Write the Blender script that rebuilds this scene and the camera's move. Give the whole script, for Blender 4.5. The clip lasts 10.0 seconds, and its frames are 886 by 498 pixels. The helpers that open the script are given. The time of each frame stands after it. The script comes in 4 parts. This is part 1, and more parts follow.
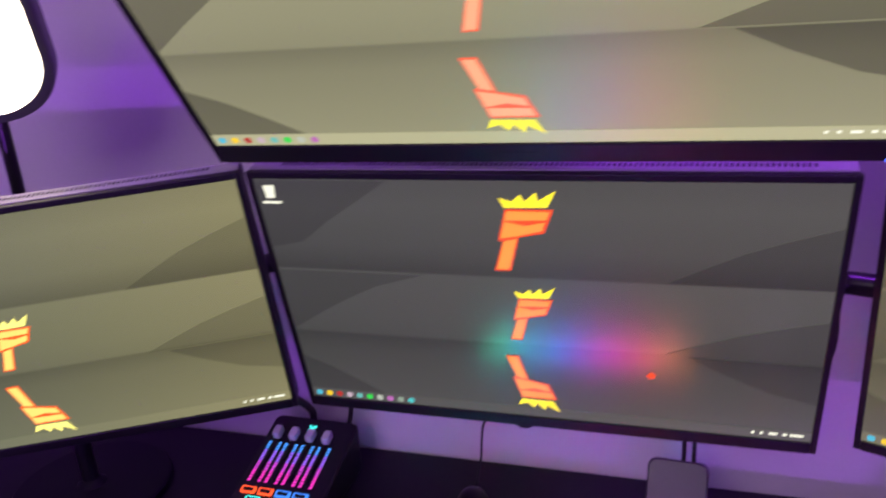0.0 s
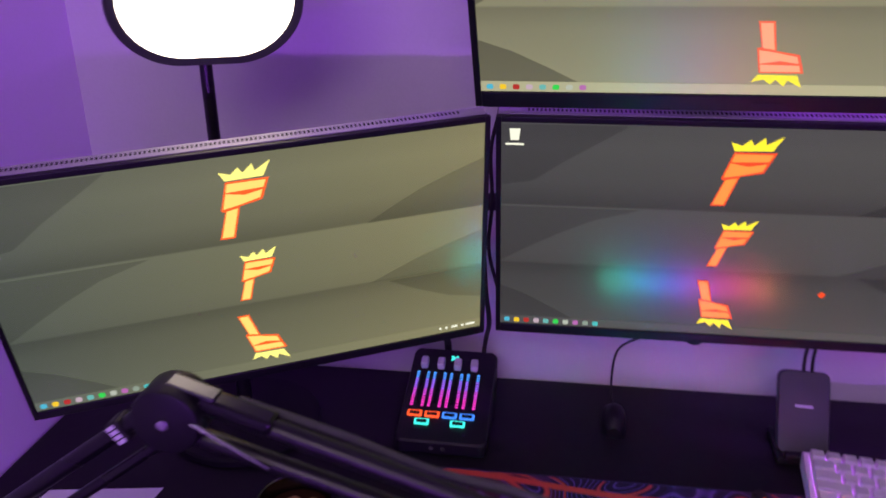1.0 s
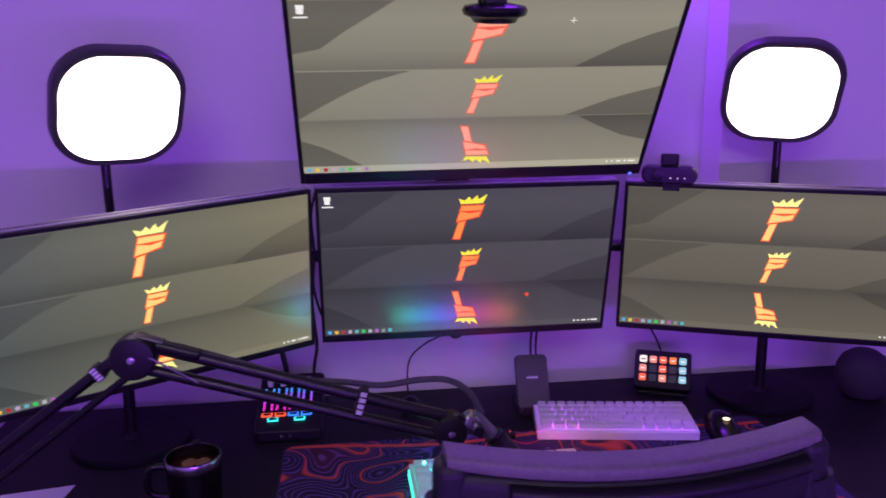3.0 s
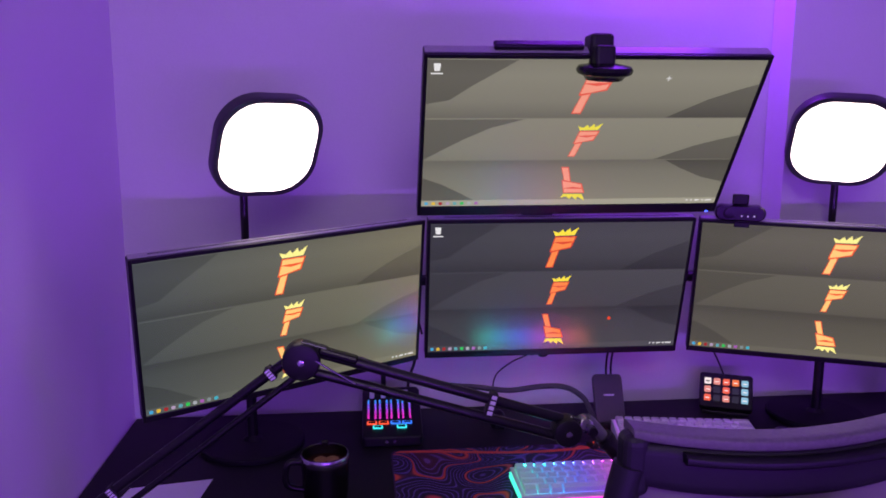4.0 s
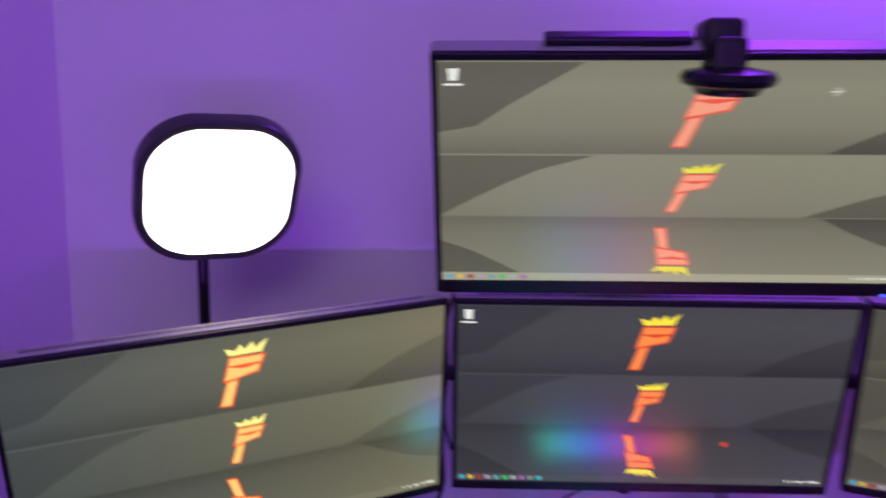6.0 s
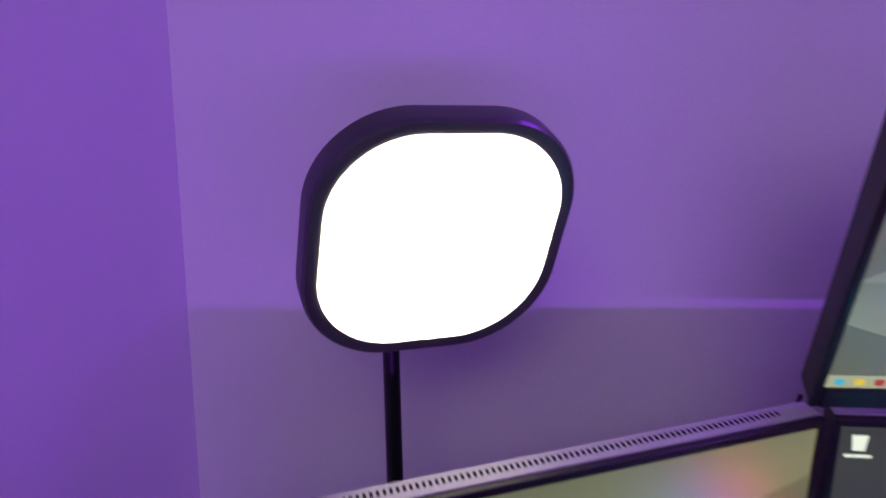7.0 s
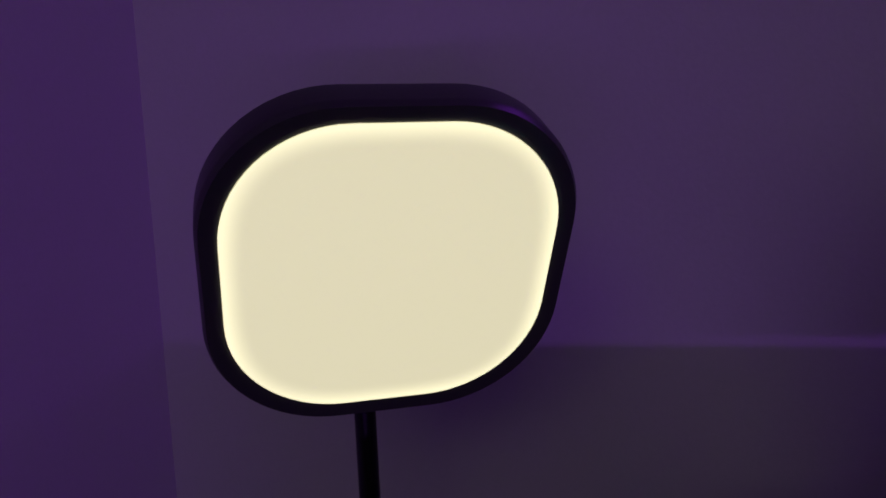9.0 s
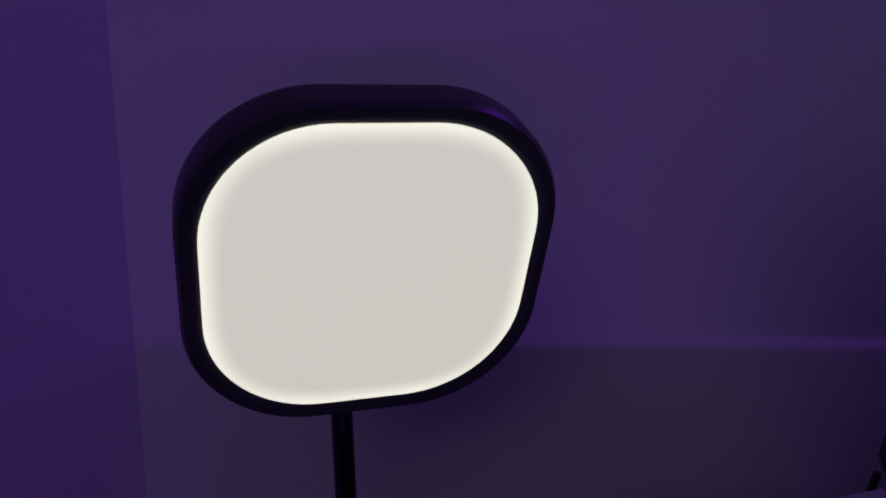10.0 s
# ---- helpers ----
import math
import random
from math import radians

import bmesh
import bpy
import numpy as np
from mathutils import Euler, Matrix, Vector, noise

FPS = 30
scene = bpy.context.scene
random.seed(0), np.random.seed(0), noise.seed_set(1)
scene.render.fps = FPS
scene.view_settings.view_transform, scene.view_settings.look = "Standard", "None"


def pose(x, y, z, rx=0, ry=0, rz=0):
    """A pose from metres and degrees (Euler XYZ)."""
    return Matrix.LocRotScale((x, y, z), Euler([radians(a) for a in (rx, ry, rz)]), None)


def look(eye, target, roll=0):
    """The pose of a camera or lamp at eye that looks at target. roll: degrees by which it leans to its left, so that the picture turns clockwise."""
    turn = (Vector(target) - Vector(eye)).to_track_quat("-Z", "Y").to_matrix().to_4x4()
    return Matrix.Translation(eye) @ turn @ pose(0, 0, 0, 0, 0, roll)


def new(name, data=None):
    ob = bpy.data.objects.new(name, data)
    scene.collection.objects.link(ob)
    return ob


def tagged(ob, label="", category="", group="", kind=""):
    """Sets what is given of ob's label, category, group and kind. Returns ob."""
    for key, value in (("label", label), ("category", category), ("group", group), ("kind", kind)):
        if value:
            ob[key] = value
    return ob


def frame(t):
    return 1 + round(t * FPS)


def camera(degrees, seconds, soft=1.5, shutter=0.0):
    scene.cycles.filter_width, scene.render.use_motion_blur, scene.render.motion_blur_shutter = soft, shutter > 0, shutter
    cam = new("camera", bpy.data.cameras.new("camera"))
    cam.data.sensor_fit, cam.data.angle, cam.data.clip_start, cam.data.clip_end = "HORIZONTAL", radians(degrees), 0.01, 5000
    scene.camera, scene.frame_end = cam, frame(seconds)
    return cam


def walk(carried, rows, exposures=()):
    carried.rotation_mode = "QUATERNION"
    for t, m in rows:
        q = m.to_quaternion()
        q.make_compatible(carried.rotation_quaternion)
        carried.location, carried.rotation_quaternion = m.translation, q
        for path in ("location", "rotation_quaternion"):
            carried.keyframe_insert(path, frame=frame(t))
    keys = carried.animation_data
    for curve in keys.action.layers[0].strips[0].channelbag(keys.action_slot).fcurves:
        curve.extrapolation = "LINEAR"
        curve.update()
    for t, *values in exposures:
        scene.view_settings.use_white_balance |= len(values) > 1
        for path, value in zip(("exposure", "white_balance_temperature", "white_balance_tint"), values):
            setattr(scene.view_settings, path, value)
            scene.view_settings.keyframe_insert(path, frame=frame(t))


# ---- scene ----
cam = camera(59.69, 10.0, soft=1.7, shutter=0.4)
walk(cam, [
    (0.0, pose(0.132, -0.715, 1.351, 70.85, 3.74, 16.42)),
    (0.5, pose(-0.046, -0.810, 1.339, 69.44, 1.01, 12.60)),
    (1.0, pose(-0.211, -0.897, 1.366, 68.14, 0.38, 7.95)),
    (1.5, pose(-0.292, -1.121, 1.371, 70.56, 0.60, -4.93)),
    (2.0, pose(-0.225, -1.219, 1.374, 74.11, -0.03, -9.93)),
    (2.2, pose(-0.141, -1.269, 1.352, 75.74, 0.43, -8.13)),
    (3.3, pose(-0.284, -1.446, 1.366, 78.62, 0.57, -7.07)),
    (3.5, pose(-0.338, -1.489, 1.376, 79.21, 0.31, -6.88)),
    (4.0, pose(-0.401, -1.542, 1.378, 80.61, -0.21, -6.19)),
    (4.5, pose(-0.396, -1.551, 1.387, 81.08, -0.53, -5.89)),
    (5.0, pose(-0.344, -1.466, 1.374, 81.45, -0.60, -6.32)),
    (5.5, pose(-0.207, -1.265, 1.395, 82.20, -0.79, -5.84)),
    (6.0, pose(-0.261, -1.070, 1.403, 81.63, -0.49, 1.41)),
    (6.2, pose(-0.329, -0.984, 1.408, 81.23, -0.06, 3.97)),
    (7.3, pose(-0.488, -0.574, 1.399, 82.70, 1.33, 9.60)),
    (7.5, pose(-0.474, -0.528, 1.394, 83.22, 1.35, 11.02)),
    (8.0, pose(-0.448, -0.494, 1.383, 83.04, 2.02, 13.12)),
    (8.5, pose(-0.440, -0.501, 1.385, 83.25, 2.79, 13.72)),
    (9.0, pose(-0.433, -0.507, 1.390, 83.19, 2.58, 14.02)),
    (9.5, pose(-0.435, -0.507, 1.387, 83.65, 2.48, 12.91)),
    (10.0, pose(-0.438, -0.510, 1.390, 83.21, 1.99, 11.85)),
], exposures=[
    (0.0, 0.55, 7900, -4), (0.5, 0.5, 7900, -4), (1.0, 0.4, 7900, -4), (2.0, 0.29, 7000, 5), (3.5, 0.15, 6600, 14), (4.2, 0.02, 6560, 13), (5.0, 0.0, 6560, 12), (5.5, 0.06, 6700, 8), (6.2, 0.12, 6750, 4),
    (7.3, 0.25, 8000, -34), (7.5, 0.25, 8700, -64), (8.0, -0.22, 8900, -70), (8.4, -0.72, 8500, -58), (8.8, -1.6, 8300, -28), (9.0, -1.98, 8500, -27),
    (9.5, -2.18, 7300, -18), (10.0, -2.20, 6300, -15),
])

# ---- light ----
world = bpy.data.worlds.new("world")
world.use_nodes = True
world.node_tree.nodes["Background"].inputs[0].default_value = (0.3, 0.2, 0.6, 1)
world.node_tree.nodes["Background"].inputs[1].default_value = 0.02
scene.world = world

DESK = 0.717         # desk top
BACK, LEFT = 0.176, -0.909   # wall planes
BOXED = 0.536        # where the boxed-in bulkhead begins


def area_lamp(name, m, sx, sy, power, colour):
    d = bpy.data.lights.new(name, "AREA")
    d.shape, d.size, d.size_y, d.energy, d.color = "RECTANGLE", sx, sy, power, colour
    ob = new(name, d)
    ob.matrix_world = m
    return ob


area_lamp("led_strip_light", look((0.14, 0.120, 1.985), (0.16, 0.166, 1.2)), 0.62, 0.03, 10.0, (0.27, 0.025, 1.0))
# unseen neutral fill, stands in for the room's grey ambient light
area_lamp("neutral_fill", look((-0.42, -2.20, 2.36), (-0.1, -0.2, 0.9)), 1.1, 0.9, 14.5, (0.74, 0.59, 0.82))
# unseen purple source, assumed from the shadow edge on the walls
area_lamp("assumed_rear_light", look((0.20, -2.72, 0.90), (0.15, 0.1, 1.05)), 2.0, 0.06, 26, (0.29, 0.05, 1.0))


# ---- materials ----
def nodes_of(name):
    m = bpy.data.materials.new(name)
    m.use_nodes = True
    return m, m.node_tree.nodes, m.node_tree.links, m.node_tree.nodes["Principled BSDF"]


def paint(name, colour, rough=0.5, metal=0.0, grain=60.0, vary=0.12, bump=0.08, spec=0.5, mottled=6.0):
    """A surface with fine grain, broad mottling and a little relief."""
    m, n, l, p = nodes_of(name)
    co = n.new("ShaderNodeTexCoord")
    fine, broad = n.new("ShaderNodeTexNoise"), n.new("ShaderNodeTexNoise")
    fine.inputs["Scale"].default_value, broad.inputs["Scale"].default_value = grain, mottled
    fine.inputs["Detail"].default_value = 6
    for t in (fine, broad):
        l.new(co.outputs["Object"], t.inputs["Vector"])
    add = n.new("ShaderNodeMath")
    add.operation = "ADD"
    l.new(fine.outputs["Fac"], add.inputs[0])
    l.new(broad.outputs["Fac"], add.inputs[1])
    ramp = n.new("ShaderNodeMapRange")
    ramp.inputs["From Min"].default_value, ramp.inputs["From Max"].default_value = 0.6, 1.4
    ramp.inputs["To Min"].default_value, ramp.inputs["To Max"].default_value = 1 - vary, 1 + vary
    l.new(add.outputs[0], ramp.inputs["Value"])
    mul = n.new("ShaderNodeVectorMath")
    mul.operation = "SCALE"
    mul.inputs[0].default_value = colour
    l.new(ramp.outputs[0], mul.inputs["Scale"])
    l.new(mul.outputs[0], p.inputs["Base Color"])
    r2 = n.new("ShaderNodeMapRange")
    r2.inputs["To Min"].default_value, r2.inputs["To Max"].default_value = max(rough - 0.1, 0.03), min(rough + 0.1, 1)
    l.new(broad.outputs["Fac"], r2.inputs["Value"])
    l.new(r2.outputs[0], p.inputs["Roughness"])
    p.inputs["Metallic"].default_value, p.inputs["Specular IOR Level"].default_value = metal, spec
    if bump:
        b = n.new("ShaderNodeBump")
        b.inputs["Strength"].default_value, b.inputs["Distance"].default_value = bump, 0.002
        l.new(fine.outputs["Fac"], b.inputs["Height"])
        l.new(b.outputs[0], p.inputs["Normal"])
    return m


def glow(name, colour, strength=1.0, rough=0.4):
    m, n, l, p = nodes_of(name)
    p.inputs["Base Color"].default_value = (0.01, 0.01, 0.01, 1)
    p.inputs["Roughness"].default_value = rough
    p.inputs["Emission Color"].default_value = (*colour, 1)
    p.inputs["Emission Strength"].default_value = strength
    return m


def display(name, left, right, strength, tall=(0.145, -0.138)):
    """A lit matt display panel, its grey shifting from one side to the other."""
    m, n, l, p = nodes_of(name)
    co, sep = n.new("ShaderNodeTexCoord"), n.new("ShaderNodeSeparateXYZ")
    l.new(co.outputs["Object"], sep.inputs[0])
    mr = n.new("ShaderNodeMapRange")
    mr.inputs["From Min"].default_value, mr.inputs["From Max"].default_value = -0.27, 0.27
    l.new(sep.outputs[0], mr.inputs["Value"])
    mix = n.new("ShaderNodeMix")
    mix.data_type = "RGBA"
    mix.inputs["A"].default_value, mix.inputs["B"].default_value = (*left, 1), (*right, 1)
    l.new(mr.outputs[0], mix.inputs["Factor"])
    down = n.new("ShaderNodeMapRange")
    down.inputs["From Min"].default_value, down.inputs["From Max"].default_value = tall[0], tall[1]
    l.new(sep.outputs[2], down.inputs["Value"])
    ramp = n.new("ShaderNodeValToRGB")
    stops = ((0.0, 0.94), (0.10, 1.05), (0.26, 0.90), (0.366, 0.62), (0.372, 1.06), (0.58, 0.95), (0.655, 0.87), (0.662, 0.60), (0.74, 0.78), (0.95, 0.97))
    while len(ramp.color_ramp.elements) < len(stops):
        ramp.color_ramp.elements.new(0.5)
    for e, (at, v) in zip(ramp.color_ramp.elements, stops):
        e.position, e.color = at, (v, v, v, 1)
    l.new(down.outputs[0], ramp.inputs[0])
    dim = n.new("ShaderNodeMath")
    dim.operation, dim.inputs[1].default_value = "MULTIPLY", strength
    l.new(ramp.outputs[0], dim.inputs[0])
    l.new(mix.outputs["Result"], p.inputs["Emission Color"])
    l.new(dim.outputs[0], p.inputs["Emission Strength"])
    p.inputs["Base Color"].default_value = (0.012, 0.012, 0.013, 1)
    p.inputs["Roughness"].default_value = 0.225
    p.inputs["Specular IOR Level"].default_value = 0.6
    return m


WALL = paint("wall_paint", (0.72, 0.71, 0.72), 0.75, grain=220, vary=0.03, bump=0.12, mottled=2)
DESKTOP = paint("black_desk", (0.007, 0.006, 0.008), 0.6, grain=150, vary=0.3, bump=0.1, spec=0.3)
PLASTIC = paint("black_plastic", (0.007, 0.007, 0.008), 0.45, grain=300, vary=0.2, bump=0.05, spec=0.35)
GLOSS = paint("gloss_black", (0.006, 0.006, 0.007), 0.22, grain=40, vary=0.2, bump=0.0, spec=0.32)
METAL = paint("black_metal", (0.008, 0.008, 0.009), 0.30, metal=0.1, grain=200, vary=0.25, bump=0.03)
CHROME = paint("chrome", (0.6, 0.6, 0.62), 0.2, metal=1.0, grain=80, vary=0.1, bump=0.02)
STEEL = paint("dark_steel", (0.10, 0.10, 0.11), 0.25, metal=1.0, grain=80, vary=0.15, bump=0.02)
GREYPL = paint("grey_plastic", (0.05, 0.05, 0.053), 0.38, grain=300, vary=0.1, bump=0.04)
DARKGREY = paint("dark_grey_plastic", (0.014, 0.014, 0.016), 0.5, grain=300, vary=0.12, bump=0.04, spec=0.3)
WHITEPL = paint("white_plastic", (0.75, 0.74, 0.76), 0.4, grain=300, vary=0.04, bump=0.02)
BASEBLACK = paint("base_black", (0.004, 0.004, 0.005), 0.6, grain=300, vary=0.2, bump=0.05, spec=0.2)
# paler grey that puts lamp light on the monitor tops into the colour
TOP_LIT = paint("top_lit", (0.30, 0.30, 0.30), 0.36, grain=250, vary=0.15, bump=0.04)
PAPER = paint("paper", (0.8, 0.8, 0.82), 0.8, grain=120, vary=0.03, bump=0.05)
RUBBER = paint("cable_rubber", (0.012, 0.012, 0.013), 0.6, grain=200, vary=0.2, bump=0.05)
FABRIC = paint("chair_mesh", (0.06, 0.06, 0.064), 0.8, grain=500, vary=0.3, bump=0.4)
CARPET = paint("carpet", (0.16, 0.15, 0.16), 0.95, grain=400, vary=0.3, bump=0.5)
MUGSTEEL = paint("black_steel", (0.10, 0.095, 0.10), 0.25, metal=1.0, grain=80, vary=0.15, bump=0.02)
COFFEE = paint("coffee", (0.03, 0.013, 0.007), 0.95, spec=0.0, grain=90, vary=0.4, bump=0.05)
FROTH = paint("coffee_froth", (0.30, 0.17, 0.09), 0.95, spec=0.0, grain=150, vary=0.25, bump=0.2)
PALE = paint("pale_print", (0.6, 0.6, 0.62), 0.5, vary=0.05, bump=0)


# ---- mesh helpers ----
def mesh_of(bm, name):
    me = bpy.data.meshes.new(name)
    bmesh.ops.recalc_face_normals(bm, faces=bm.faces[:])
    bm.to_mesh(me)
    bm.free()
    return me


def part(name, bm, material, parent=None, label="", m=None, smooth=False):
    ob = new(name, mesh_of(bm, name))
    ob.data.materials.append(material)
    if smooth:
        for f in ob.data.polygons:
            f.use_smooth = True
        ob.data.set_sharp_from_angle(angle=radians(35))
    if parent:
        ob.parent = parent
    if m is not None:
        ob.matrix_local = m
    if label:
        ob["label"] = label
    return ob


def thing(name, m, label, category, group="", kind=""):
    ob = new(name)
    ob.empty_display_size = 0.05
    ob.matrix_world = m
    return tagged(ob, label, category, group, kind)


def box(sx, sy, sz, at=(0, 0, 0), bevel=0.0, seg=2, bm=None, m=None):
    bm = bm or bmesh.new()
    base = Matrix.Translation(at) @ (m or Matrix()) @ Matrix.Diagonal((sx, sy, sz, 1))
    vs = bmesh.ops.create_cube(bm, size=1, matrix=base)["verts"]
    if bevel:
        es = {e for v in vs for e in v.link_edges}
        bmesh.ops.bevel(bm, geom=list(es), offset=bevel, segments=seg, affect="EDGES", profile=0.5)
    return bm


def cyl(r, depth, at=(0, 0, 0), seg=32, r2=None, bevel=0.0, bm=None, m=None):
    bm = bm or bmesh.new()
    base = Matrix.Translation(at) @ (m or Matrix())
    vs = bmesh.ops.create_cone(bm, cap_ends=True, segments=seg, radius1=r, radius2=r if r2 is None else r2, depth=depth, matrix=base)["verts"]
    if bevel:
        es = {e for v in vs for e in v.link_edges if len(e.link_faces) == 2 and e.calc_face_angle(0) > 0.7}
        bmesh.ops.bevel(bm, geom=list(es), offset=bevel, segments=2, affect="EDGES", profile=0.5)
    return bm


def lathe(profile, seg=40, capped=True):
    """A solid of revolution about z from (radius, height) pairs."""
    bm = bmesh.new()
    rings = []
    for r, z in profile:
        rings.append([bm.verts.new((max(r, 1e-5) * math.cos(2 * math.pi * i / seg), max(r, 1e-5) * math.sin(2 * math.pi * i / seg), z)) for i in range(seg)])
    for a, b in zip(rings, rings[1:]):
        for i in range(seg):
            bm.faces.new((a[i], a[(i + 1) % seg], b[(i + 1) % seg], b[i]))
    for r in (rings[0], rings[-1]) if capped else ():
        if (r[0].co.xy).length > 1e-4:
            bm.faces.new(r)
    bmesh.ops.remove_doubles(bm, verts=bm.verts[:], dist=2e-5)
    return bm


def rounded(w, h, r, n=10):
    """Outline of a rounded rectangle in x, z."""
    out = []
    for i, (sx, sz) in enumerate(((1, 1), (-1, 1), (-1, -1), (1, -1))):
        for k in range(n + 1):
            a = math.pi / 2 * (i + k / n)
            out.append((sx * (w / 2 - r) + r * math.cos(a), sz * (h / 2 - r) + r * math.sin(a)))
    return out


def loft(sections, close=True):
    """A skin over outlines of equal length, each a list of 3D points."""
    bm = bmesh.new()
    rings = [[bm.verts.new(p) for p in s] for s in sections]
    for a, b in zip(rings, rings[1:]):
        for i in range(len(a)):
            j = (i + 1) % len(a)
            bm.faces.new((a[i], a[j], b[j], b[i]))
    if close:
        bm.faces.new(rings[0])
        bm.faces.new(rings[-1])
    return bm


def slab(points, y0, y1):
    """A plate with the outline points (x, z), from y0 to y1."""
    return loft([[(x, y0, z) for x, z in points], [(x, y1, z) for x, z in points]])


def plate(points, z0, z1):
    """A plate with the outline points (x, y), from z0 to z1."""
    return loft([[(x, y, z0) for x, y in points], [(x, y, z1) for x, y in points]])


def tube(points, r, seg=12, steps=8, taper=None):
    """A round tube along a smooth path."""
    pts = [Vector(p) for p in points]
    path = []
    for i in range(len(pts) - 1):
        p0, p1, p2, p3 = pts[max(i - 1, 0)], pts[i], pts[i + 1], pts[min(i + 2, len(pts) - 1)]
        for k in range(steps):
            t = k / steps
            path.append(0.5 * (2 * p1 + (p2 - p0) * t + (2 * p0 - 5 * p1 + 4 * p2 - p3) * t * t + (3 * p1 - p0 - 3 * p2 + p3) * t ** 3))
    path.append(pts[-1])
    secs, side = [], None
    for i, p in enumerate(path):
        d = (path[min(i + 1, len(path) - 1)] - path[max(i - 1, 0)]).normalized()
        side = (side - d * side.dot(d)).normalized() if side else d.orthogonal().normalized()
        up = d.cross(side)
        rr = r if taper is None else r + (taper - r) * i / (len(path) - 1)
        secs.append([p + rr * (side * math.cos(2 * math.pi * k / seg) + up * math.sin(2 * math.pi * k / seg)) for k in range(seg)])
    return loft(secs)


def rod(a, b, r, seg=16, bm=None):
    a, b = Vector(a), Vector(b)
    m = (b - a).to_track_quat("Z", "Y").to_matrix().to_4x4()
    return cyl(r, (b - a).length, (a + b) / 2, seg, bm=bm, m=m)


def turned(x, y, z, yaw, pitch, roll):
    """Place, then yaw about z, pitch about x (the top comes forward), roll about y."""
    return (Matrix.Translation((x, y, z)) @ Matrix.Rotation(radians(yaw), 4, "Z") @ Matrix.Rotation(radians(pitch), 4, "X")
            @ Matrix.Rotation(radians(roll), 4, "Y"))


def words(name, text, size, material, parent, m, label="", bold=0.0):
    cu = bpy.data.curves.new(name, "FONT")
    cu.body, cu.size, cu.align_x, cu.align_y, cu.extrude, cu.offset = text, size, "CENTER", "CENTER", 0.0002, bold
    tmp = bpy.data.objects.new(name, cu)
    me = bpy.data.meshes.new_from_object(tmp)
    bpy.data.objects.remove(tmp)
    ob = new(name, me)
    me.materials.clear()
    me.materials.append(material)
    ob.parent, ob.matrix_local = parent, m
    if label:
        ob["label"] = label
    return ob


# ---- the room ----
def wall(name, sx, sy, sz, at, label):
    return tagged(part(name, box(sx, sy, sz, at), WALL), label, "wall", kind="structure")


wall("wall_north", 2.76, 0.12, 2.5, (0.47, BACK + 0.06, 1.25), "painted wall lit purple behind the desk")
wall("wall_bulkhead", 1.73 - BOXED, 0.088, 1.398, ((1.73 + BOXED) / 2, BACK - 0.046, 1.799), "painted boxed-in bulkhead above the desk")
wall("wall_west", 0.12, 3.1, 2.5, (LEFT - 0.06, BACK - 1.55, 1.25), "painted side wall lit purple beside the desk")
# unseen closing walls, set near so their bounce brightens the room
wall("wall_east", 0.12, 3.1, 2.5, (1.79, BACK - 1.25, 1.25), "unseen painted side wall closing the room for bounced light")
wall("wall_south", 2.8, 0.12, 2.5, (0.45, -2.9, 1.25), "unseen painted wall closing the room for bounced light")
tagged(part("floor", box(2.9, 3.6, 0.1, (0.45, -1.2, -0.05)), CARPET), "dark grey carpet floor", "floor", kind="structure")
tagged(part("ceiling", box(2.9, 3.6, 0.1, (0.45, -1.2, 2.55)), WALL), "white painted ceiling", "ceiling", kind="structure")


# ---- desk ----
def desk():
    t = thing("desk", pose(0, 0, 0), "wide matt black desk against the wall", "desk")
    w0, w1, y0, y1 = LEFT + 0.004, 1.35, -0.62, BACK - 0.004
    part("desktop", box(w1 - w0, y1 - y0, 0.03, ((w0 + w1) / 2, (y0 + y1) / 2, DESK - 0.015), 0.003), DESKTOP, t)
    for x in (w0 + 0.06, w1 - 0.06):
        for y in (y0 + 0.06, y1 - 0.06):
            part("leg", box(0.05, 0.05, DESK - 0.03, (x, y, (DESK - 0.03) / 2), 0.003), METAL, t)


desk()

# ---- monitors ----
RED, ORANGE, YELLOW = glow("logo_red", (0.75, 0.06, 0.02)), glow("logo_orange", (0.95, 0.26, 0.06)), glow("logo_yellow", (0.95, 0.75, 0.05))
REDP, ORANGEP = glow("logo_red_pale", (0.75, 0.10, 0.06)), glow("logo_orange_pale", (0.85, 0.32, 0.22))
WHITEG = glow("icon_white", (0.75, 0.75, 0.75))
ICONS = [glow("icon_" + n, c) for n, c in (("blue", (0.05, 0.35, 0.6)), ("amber", (0.7, 0.45, 0.03)), ("crimson", (0.35, 0.02, 0.02)), ("mauve", (0.4, 0.3, 0.45)),
         ("teal", (0.1, 0.35, 0.4)), ("green", (0.02, 0.5, 0.08)), ("silver", (0.35, 0.38, 0.4)), ("violet", (0.35, 0.1, 0.4)), ("slate", (0.2, 0.25, 0.25)), ("cyan", (0.05, 0.4, 0.5)))]


def sheet(points, y, name, material, parent, label=""):
    """A flat lit shape of the picture, a hair in front of the display."""
    return part(name, slab(points, y, y + 0.0002), material, parent, label)


